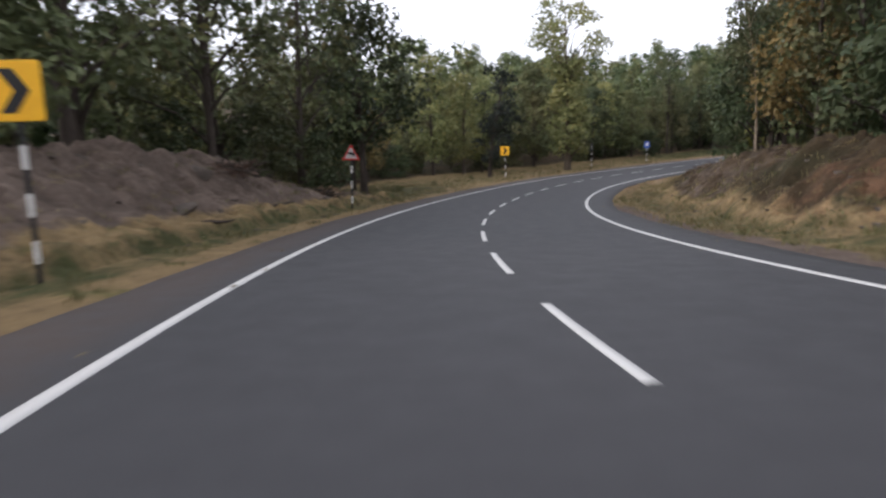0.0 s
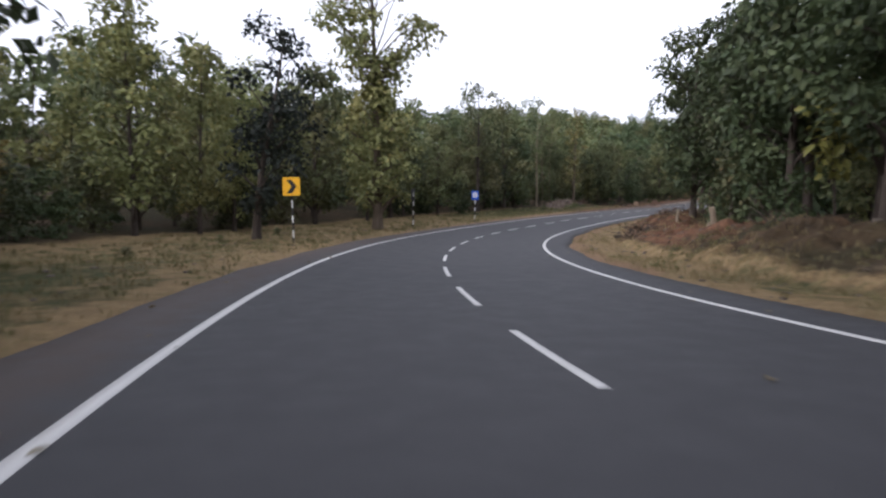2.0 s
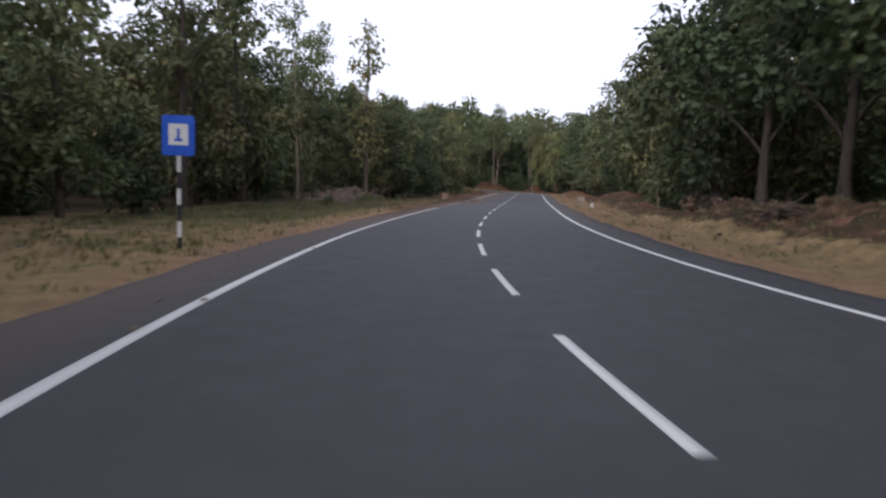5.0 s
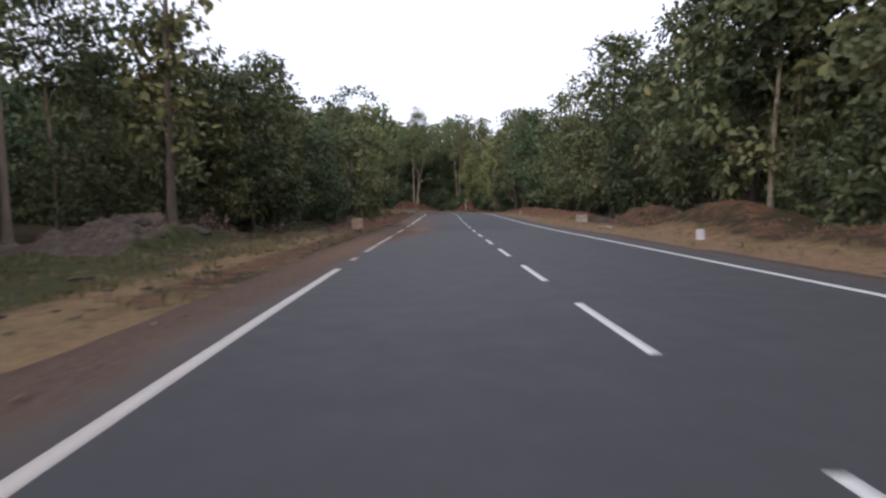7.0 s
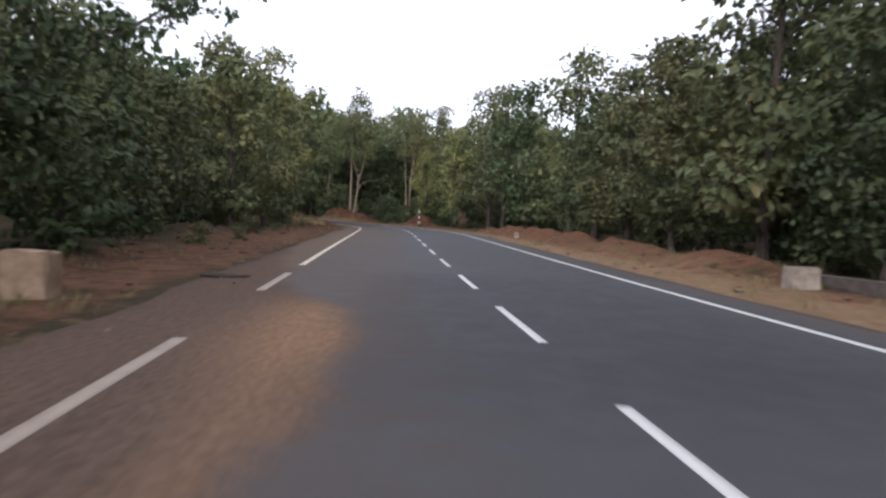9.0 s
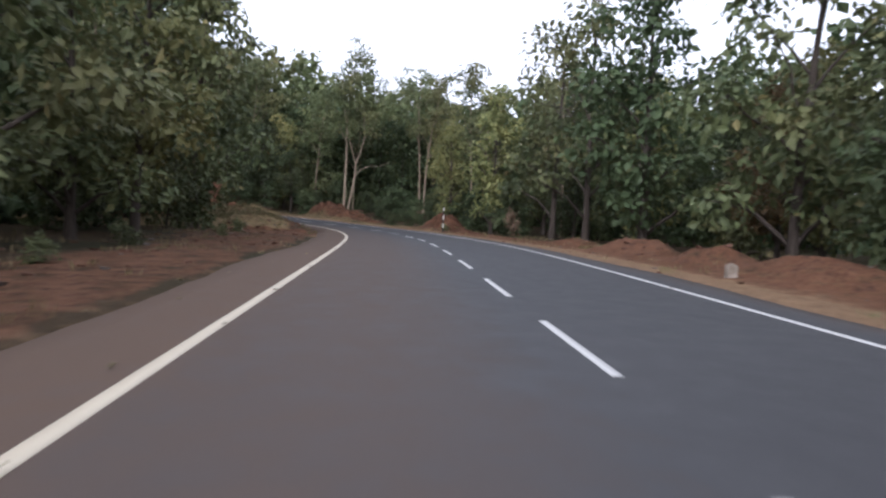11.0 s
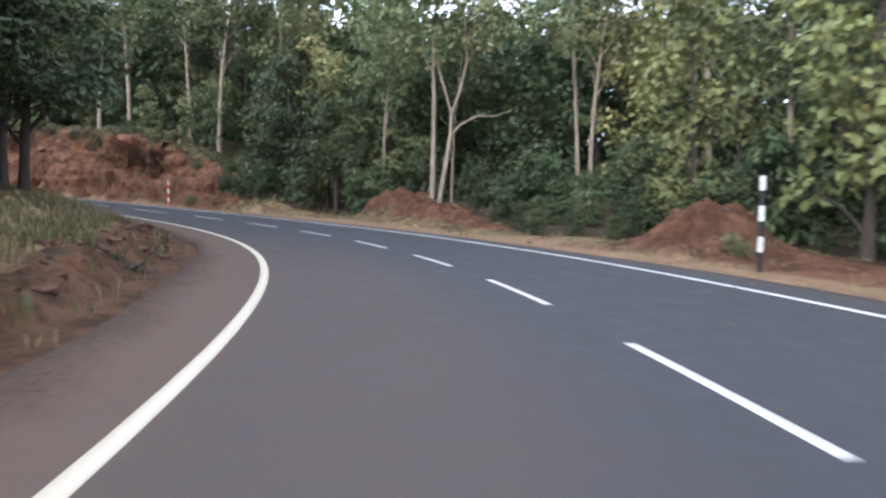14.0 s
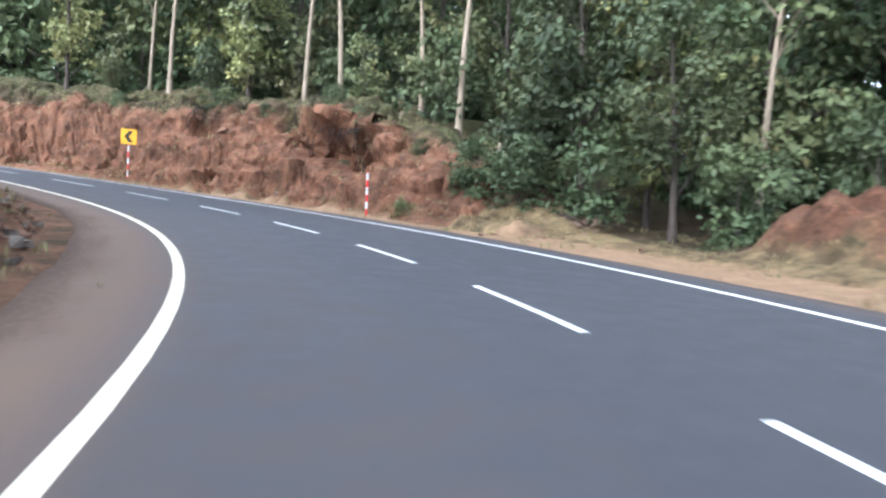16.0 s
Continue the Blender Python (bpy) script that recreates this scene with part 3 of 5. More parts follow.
def broken_bank(bank, label):
    """The lumpy surface of an earth bank, laid over the ground's plain form."""
    side, s0, s1, l0, l1, rough, deep = BANKS[bank]
    s, lat = np.meshgrid(np.arange(s0, s1, 0.17), side * np.arange(l0, l1, 0.10 if deep > 1 else 0.14), indexing="ij")
    shape = s.shape
    s, lat = s.ravel(), lat.ravel()
    p = on_road(s, lat)
    p[:, 2] = ground_z(p[:, 0], p[:, 1])
    h, tone = crag(bank, s, lat)
    rim = bank_edge(bank, s, lat)
    if deep > 1:
        # A cut face: lumps and ledges stand out from it sideways, with one washed-out hollow under its edge.
        g = p.reshape(*shape, 3)
        nrm = np.cross(np.gradient(g, axis=1), np.gradient(g, axis=0)).reshape(-1, 3)
        nrm *= np.sign(nrm[:, 2:3])
        nrm /= np.linalg.norm(nrm, axis=1, keepdims=True)
        up = p[:, 2] - np.interp(s, S, CZ)
        big, near = cells(s, up * 1.5, 1.1, 61)
        tone, close = cells(s + 0.25 * big, up * 1.3, 0.48, 62)
        ledge = np.abs(lumps(s * 0.35, up * 1.5 + 0.25 * lumps(s, up, 3, 64), 1.3, 63))
        rill = np.abs(lumps(s * 2.2 + 0.5 * lumps(s, up, 2.5, 67), up * 0.35, 1.1, 66))
        h = 0.2 * big * near + 0.15 * tone * close + 0.16 * ledge + 0.16 * rill + 0.14 * cells(s, up, 0.22, 65)[0]
        hollow = np.exp(-((s - 244.3) / 2.6) ** 2 - ((up - 2.8 - 0.22 * (s - 244.3)) / 0.7) ** 2) + 0.6 * np.exp(-((s - 252) / 1.5) ** 2 - ((up - 3.4) / 0.5) ** 2)
        tone = 0.8 * (0.6 * tone + 0.4 * big - 0.5)
        lip = np.exp(-((s - 244.3) / 2.8) ** 2 - ((up - 3.8 - 0.22 * (s - 244.3)) / 0.3) ** 2)
        p += nrm * ((h + 0.04 - 2.3 * hollow + 1.1 * lip) * rim - 0.12 * (1 - rim))[:, None]
    else:
        p[:, 2] += (h + 0.05) * rim - 0.12 * (1 - rim)
    SURFACES[bank] = (s, lat, p, rim)
    a, b = shape
    i, j = np.meshgrid(np.arange(a - 1), np.arange(b - 1), indexing="ij")
    f = np.stack([i * b + j, i * b + j + 1, (i + 1) * b + j + 1, (i + 1) * b + j], -1).reshape(-1, 4)
    tone = tone - (0.2 if deep > 1 else 0.36 if side > 0 and s0 > 200 else 0)
    me = mesh_of(bank, p, f if side > 0 else f[:, ::-1], [EARTH])
    paint_soil(me, s, lat)
    me.attributes.new("tone", "FLOAT", "POINT").data.foreach_set("value", (tone * rim).astype(np.float32))
    tagged(new(bank, me), label, "earth bank", kind="structure")


def paint_soil(me, s, lat):
    """The mesh's soil map: how much of each kind of earth lies where, with one stretch of painted tree shade."""
    side = np.abs(lat)
    reddish = np.interp(s, [60, 90, 140, 165, 190], [0.12, 0.42, 0.58, 0.72, 0.8])
    red = reddish * (1 - smooth(9.5, 12, side)) * 0.85
    red = np.where((lat > 0) & (s > 236), 0.74 - 0.45 * smooth(9.4, 10.6, lat), np.where((lat > 0) & (s > 210), red * np.interp(s, [210, 212, 218, 221], [1.0, 0.2, 0.2, 0.45]), red))
    red = np.where((lat > 0) & (s < 90), np.interp(s, [24, 36, 45, 62, 80], [0.1, 0.35, 0.58, 0.5, 0.42]) * smooth(7.4, 8.8, lat) * (1 - smooth(12, 14, lat)), red)
    for a, b, la, lb, t in HEAPS:
        q = ((s - a) / la) ** 2 + ((lat - b) / lb) ** 2
        red = np.maximum(red, np.where((a > 90) & (b > 0), (0.6 if a < 140 else 0.75 if a < 200 else 1.1) * np.exp(-0.8 * q), 0))
    grass = (1 - smooth(9, 12.5, side)) * np.interp(s, [80, 160], [1.0, 0.55])
    grass = np.where((lat < 0) & (s > 22) & (s < 110), 1 - smooth(13, 20, side), grass)
    grey = np.where((lat < 0) & (s < 24), smooth(7.2, 8.4, side) * 0.8 * (1 - smooth(12.5, 15, side)), 0) + np.where((lat < 0) & (s > 111) & (s < 122), smooth(10.3, 11.4, side) * (1 - smooth(15, 17, side)) * 0.7, 0)
    grey = np.where((lat > 0) & (s < 60), np.interp(s, [3, 11, 26, 38], [0.3, 1.0, 1.0, 0.35]) * smooth(7.6, 8.6, lat) * (1 - smooth(14, 17, lat)) * 0.44, grey)
    grey = np.where((lat < 0) & (s > 190), 0.25 * smooth(6.5, 9, side) * (1 - smooth(11, 13, side)), grey)
    grey = np.where((lat > 0) & (s < 26), np.maximum(grey, 0.9 * (1 - smooth(5.8, 6.4, lat)) * (1 - smooth(14, 24, s))), grey)
    tan = (1 - smooth(7.2, 8.6, side)) * np.interp(s, [70, 95, 130], [0.15, 0.65, 0.8]) * np.where(lat > 0, 1.0, 0.8)
    tan = np.maximum(tan, (1 - smooth(5.7, 6.5, side)) * np.where(lat < 0, np.interp(s, [60, 80], [0.22, 0.75]), 0.75))
    lush = np.where((lat < 0) & (s > 24) & (s < 122), smooth(6.6, 7.6, side) * (1 - smooth(14, 18, side)) * np.interp(s, [24, 40, 80, 92, 118, 122], [0.7, 0.45, 0.35, 0.8, 0.8, 0.2]), 0)
    tan = np.where((lat < 0) & (s > 186), 0.25 * (1 - smooth(5.4, 6.0, side)), tan)
    grass = np.where((lat < 0) & (s > 186), smooth(6.3, 7.2, side) * (0.95 - 0.7 * smooth(209, 215, s) * (1 - smooth(9, 10, side))), grass)
    grass = np.where((lat > 0) & (s < 100), grass * (1 - 0.7 * smooth(7.4, 8.8, lat)), grass)
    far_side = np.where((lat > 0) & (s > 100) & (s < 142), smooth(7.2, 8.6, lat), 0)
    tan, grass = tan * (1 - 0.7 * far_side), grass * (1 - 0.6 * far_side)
    # Shade under the left trees, put into the soil colour as darker litter.
    tree_shade = np.where((lat < 0) & (s > 106) & (s < 131), smooth(7.5, 8.3, side), 0)
    tan, grass = tan * (1 - 0.85 * tree_shade), grass * (1 - 0.7 * tree_shade)
    dirt = np.where((lat < 0), smooth(92, 104, s) * (1 - smooth(180, 190, s)), 0)
    dirt = np.where(s < 131, dirt * (1 - smooth(6.0, 7.0, side)), dirt)
    tan, grass = tan * (1 - 0.55 * dirt), grass * (1 - 0.55 * dirt)
    red = np.where(dirt > 0, np.maximum(red * (1 - 0.3 * dirt), 0.56 * dirt * (1 - smooth(8.5, 11, side))), red)
    lush = np.where((lat < 0) & (s < 32), np.maximum(lush, 0.55 * (1 - smooth(7.0, 8.0, side)) * smooth(5.5, 6.1, side)), lush)
    tan = np.where((lat > 0) & (s < 34), tan * 0.5, tan)
    lush = np.where((lat > 0) & (s < 34), 0.5 * (1 - smooth(7.6, 8.6, side)) * smooth(5.6, 6.4, side), lush)
    red = np.where((lat > 0) & (s < 40), np.maximum(red, np.interp(s, [4, 12, 28, 40], [0.42, 0.12, 0.12, 0.45]) * smooth(7.2, 8.0, lat) * (1 - smooth(9.4, 10.6, lat))), red)
    lush = np.where((lat < 0) & (s > 194), 0.2 * smooth(8, 9.5, side), lush)
    lush = np.where((lat > 0) & (s > 236), 0.5 * smooth(9.6, 11, lat), lush)
    red = np.where((lat < 0) & (s > 190), red * (0.75 - (0.75 - 0.6 * smooth(209, 216, s)) * smooth(6.6, 7.8, side)), red)
    tan = np.where((lat > 0) & (s > 234), tan * (1 - smooth(6.4, 7.2, lat)), tan)
    red = red * np.where((lat < 0) & (s > 186), 1.0, np.where(dirt > 0.3, smooth(5.1, 5.6, side), smooth(5.6, 7.4, side)))
    for key, val in (("red", red), ("grass", grass), ("grey", grey), ("tan", tan), ("lush", lush)):
        me.attributes.new(key, "FLOAT", "POINT").data.foreach_set("value", val.astype(np.float32))


def ribbon(name, s, lats, dz, mats, wobble=0.0, seed=0):
    """A strip along the road: lateral columns lats, each at its own dz."""
    cols = []
    for k, (lat, d) in enumerate(zip(lats, dz)):
        w = 0
        if wobble and k in (0, 1, len(lats) - 2, len(lats) - 1):
            w = wobble * (lumps(s, 0 * s, 9, seed + (k > 1)) + 0.5 * lumps(s, 0 * s, 2.5, seed + 5 + (k > 1)))
        cols.append(on_road(s, lat + w, d))
    v = np.stack(cols, 1)
    a, b = v.shape[:2]
    i, j = np.meshgrid(np.arange(a - 1), np.arange(b - 1), indexing="ij")
    f = np.stack([i * b + j, i * b + j + 1, (i + 1) * b + j + 1, (i + 1) * b + j], -1).reshape(-1, 4)
    return mesh_of(name, v.reshape(-1, 3), f, mats, flat=False)


def lay_road():
    s = np.arange(-33, 290, 0.55)
    lats = [-5.2, -5.15, -4.7, -4.3, -3.9, -3.5, -3.1, -2.7, -2.3, -1.9, -1.5, -0.7, 0.0, 0.5, 1.5, 3.0, 3.9, 4.7, 5.2, 5.25]
    dz = [-0.12, -0.004] + [0.0] * 16 + [-0.004, -0.12]
    me = ribbon("road", s, lats, dz, [ASPHALT], 0.13, 20)
    lat, ss = np.tile(lats, len(s)), np.repeat(s, len(lats))
    early, late = np.interp(ss, [60, 80, 90, 130, 150], [0.5, 0.6, 0.95, 1.0, 1.0]), np.interp(ss, [95, 135, 170, 203, 220], [0, 0.55, 0.72, 0.56, 0.26])
    dust = early * 0.85 * (1 - smooth(-4.6, -3.3, lat)) + early * np.interp(ss, [85, 105, 160], [0.4, 0.8, 0.5]) * smooth(4.0, 5.2, lat) + late * (1 - smooth(-2.6, 0.6, lat)) * 0.9
    reach = np.interp(ss, [80, 90, 96, 103, 112, 117, 121, 126, 130, 132, 135, 141, 150, 186, 194, 240, 250], [-5.4, -5.1, -4.25, -4.0, -3.9, -3.3, -2.8, -2.2, -1.9, -2.3, -3.6, -4.3, -5.4, -5.4, -4.6, -4.7, -5.4])
    reach = reach + 0.22 * lumps(ss, 0 * ss, 3.0, 41)
    drift = np.clip((reach - lat) / 0.6 + 0.42, 0, 1) * (ss > 80)
    me.attributes.new("drift", "FLOAT", "POINT").data.foreach_set("value", drift.astype(np.float32))
    fresh = 0.6 * (1 - smooth(82, 104, ss)) + np.interp(ss, [170, 188, 202, 212], [0, 0.3, 0.65, 0.9]) + 0.85 * smooth(125.5, 128, ss) * (1 - smooth(137, 138.6, ss)) * smooth(-2.6, -1.9, lat) * (1 - smooth(2.6, 3.4, lat)) + 0.35 * smooth(137.5, 138.5, ss) * (1 - smooth(150, 160, ss)) * smooth(0.2, 0.6, lat)
    me.attributes.new("fresh", "FLOAT", "POINT").data.foreach_set("value", fresh.astype(np.float32))
    streak = np.interp(ss, [114, 117, 121, 126, 131], [-3.6, -3.3, -2.95, -2.6, -2.6])
    spill = np.interp(ss, [112, 118, 125, 127.5, 129, 131.5, 134], [0, 0.6, 0.5, 0.65, 1, 1, 0]) * np.exp(-((lat - streak) / np.interp(ss, [118, 126, 129], [0.3, 0.35, 0.75])) ** 2)
    spill = spill + 0.5 * np.exp(-((ss - 113) / 9) ** 2 - ((lat + 4.4) / 0.5) ** 2)
    me.attributes.new("spill", "FLOAT", "POINT").data.foreach_set("value", np.clip(spill, 0, 1).astype(np.float32))
    me.attributes.new("dust", "FLOAT", "POINT").data.foreach_set("value", np.clip(dust, 0, 1).astype(np.float32))
    road = tagged(new("road", me), "dark grey asphalt two-lane road with dusty edges", "road", kind="structure")
    runs = [(LEFT_LINE, a, b) for a, b in ((-33, 82), (82, 105.4), (107.5, 108.4), (110.5, 113.9), (114.3, 120.4), (121.1, 121.5), (122.6, 123.0), (124.9, 129.3), (133.6, 137.0), (139.2, 290))] + [(RIGHT_LINE, -33, 290)]
    for lat, a, b in runs:
        name = "edge_line"
        child(name, ribbon(name, np.linspace(a, b, max(3, int((b - a) / 1.1))), [lat - 0.072, lat - 0.07, lat + 0.07, lat + 0.072], [0.0, 0.005, 0.005, 0.0], [WHITE_LINE if lat > 0 or a < 0 else WORN_LINE if a < 105 else DUSTY_LINE if a < 139 else CREAM_LINE]), road)
    for n in range(-4, 52):
        a = n * DASH_PITCH
        child("centre_dash", ribbon("centre_dash", np.linspace(a, a + DASH_LENGTH, 4), [-0.054, -0.052, 0.052, 0.054], [0.0, 0.005, 0.005, 0.0], [WHITE_LINE]), road)
    return road


lay_ground()
broken_bank("left_bank", "rough grey-brown earth bank with stones under the trees")
broken_bank("right_bank", "lumpy reddish-brown earth bank with dry grass")
broken_bank("rubble_mound", "low mound of red-brown rubble and dry grass")
broken_bank("boulder_heap", "low heap of grey stones and soil under trees")
broken_bank("earth_heap", "heap of loose dark red earth by the road")
broken_bank("earth_heap_behind", "heap of loose red earth before pale trees")
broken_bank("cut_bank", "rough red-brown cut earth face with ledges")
lay_road()

# ---------------------------------------------------------------- the forest
KINDS = {
    "broad": (dict(tall=13.0, spread=3.7, base=0.14, trunk_r=0.19, boughs=16, lobe=1.2, size=0.40), BARK, LEAF_GREEN),
    "open": (dict(tall=13.0, spread=3.8, base=0.2, trunk_r=0.19, boughs=17, lobe=1.0, size=0.38, cover=0.6, inner=0.5), BARK, LEAF_GREEN),
    "slim": (dict(tall=13.0, spread=2.4, base=0.12, trunk_r=0.15, boughs=17, lobe=0.95, size=0.36, shape="column"), BARK, LEAF_LIGHT),
    "dark": (dict(tall=11.5, spread=3.2, base=0.13, trunk_r=0.19, boughs=15, lobe=1.15, size=0.38), BARK, LEAF_DARK),
    "tall": (dict(tall=16.5, spread=3.0, base=0.45, trunk_r=0.14, boughs=12, lobe=0.95, size=0.32, cover=0.7, lean=0.75), PALE_BARK, LEAF_GREEN),
    "dry": (dict(tall=9.0, spread=2.8, base=0.2, trunk_r=0.13, boughs=15, lobe=0.85, size=0.24, cover=0.6), BARK, LEAF_DRY),
    "young": (dict(tall=6.0, spread=2.0, base=0.05, trunk_r=0.07, boughs=12, lobe=0.72, size=0.38), BARK, LEAF_GREEN),
    "thicket": (dict(tall=5.0, spread=2.3, base=0.05, trunk_r=0.06, boughs=11, lobe=0.85, size=0.36), BARK, LEAF_DARK),
    "giant": (dict(tall=20.0, spread=4.6, base=0.12, trunk_r=0.32, boughs=52, lobe=1.0, size=0.38, cover=0.7, shape="giant", lean=0.25), TAN_BARK, LEAF_LIGHT),
    "pale": (dict(tall=19.0, spread=3.6, base=0.48, trunk_r=0.17, boughs=14, lobe=0.9, size=0.34, cover=0.6, lean=0.9, shape="umbrella"), PALE_BARK, LEAF_GREEN),
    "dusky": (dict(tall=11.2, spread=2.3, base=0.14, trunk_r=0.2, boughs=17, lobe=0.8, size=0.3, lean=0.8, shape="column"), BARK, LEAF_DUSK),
    "pillar": (dict(tall=14.0, spread=2.7, base=0.16, trunk_r=0.2, boughs=20, lobe=0.9, size=0.34, cover=0.95, shape="column"), BARK, LEAF_DARK),
    "sparse": (dict(tall=14.5, spread=1.45, base=0.17, trunk_r=0.16, boughs=26, lobe=0.5, size=0.40, cover=0.62, lean=0.25, shape="column"), TAN_BARK, LEAF_AMBER),
    "vine": (dict(tall=5.0, spread=0.7, base=0.36, trunk_r=0.05, boughs=9, lobe=0.42, size=0.40, cover=0.8, shape="column"), BARK, LEAF_YELLOW),
    "umbrella": (dict(tall=15.0, spread=3.4, base=0.4, trunk_r=0.17, boughs=15, lobe=0.85, size=0.36, cover=0.6, shape="umbrella"), BARK, LEAF_GREEN),
    "shade": (dict(tall=11.0, spread=3.4, base=0.34, trunk_r=0.19, boughs=14, lobe=1.1, size=0.36), BARK, LEAF_DARK),
    "dead": (dict(tall=2.9, spread=0.7, base=0.2, trunk_r=0.035, boughs=9, lobe=0.34, size=0.24, cover=0.7, shape="column", flat=1.3), BARK, LEAF_DEAD),
    "bush": (dict(tall=1.2, spread=0.75, base=0.06, trunk_r=0.02, boughs=8, lobe=0.3, size=0.17, sides=5), BARK, LEAF_GREEN),
}
WORDS = {"broad": "broad green tree with a dense leafy crown", "slim": "slender light green tree, leafy down its trunk", "dark": "dark green bushy tree with a low dense crown",
         "tall": "tall pale-barked tree with a thin high crown", "dry": "small tree with yellow-brown drying leaves", "young": "young large-leaved tree, leafy down to the ground",
         "thicket": "dark green thicket of undergrowth at the forest edge", "giant": "very tall yellow-green tree with an open top",
         "pale": "tall forked tree with smooth pale bare trunk", "dusky": "slender tree with very dark, nearly black foliage", "pillar": "tall dark roadside tree with one straight trunk", "vine": "slender sapling hung with large yellow-green leaves", "umbrella": "tall tree with open clumped crown above the wood", "sparse": "narrow grey-trunked tree with sparse yellow-green leaves", "open": "spreading green tree with gaps in its crown", "shade": "dark green tree with a bare lower trunk", "dead": "small tree hung with brown dead leaves", "bush": "low green bush on the grass verge"}
MODELS = {}
for key, (shape, bark, leaf) in KINDS.items():
    MODELS[key] = []
    for n in range(3):
        (tv, tf), (cv, cf) = grow(100 + 7 * n + len(key) * 31, **{**shape, "tall": shape["tall"] * (0.94 + 0.06 * n)})
        MODELS[key].append((mesh_of("trunk", tv, tf, [bark], flat=False), mesh_of("crown", cv, cf, [leaf])))
PLANTED = []


def plant(key, s, lat, scale=1.0, turn=None, model=None, label="", wide=1.0):
    r = np.random.RandomState(int(abs(s * 131 + lat * 977)) % 100000)
    name, cat = ("bush", "bush") if key in ("bush", "thicket") else ("tree", "tree")
    ob = thing(name, stand(s, lat, 0.05), label or WORDS[key], cat, "roadside bushes" if cat == "bush" else "roadside trees", turn=r.uniform(0, 6.28) if turn is None else turn)
    ob.scale = (scale * wide, scale * wide, scale * r.uniform(0.95, 1.05))
    trunk, crown = MODELS[key][r.randint(3) if model is None else model]
    child("stem" if cat == "bush" else "trunk", trunk, ob)
    child("foliage" if cat == "bush" else "crown", crown, ob)
    PLANTED.append(tuple(on_road(s, lat)[:2]))
    return ob


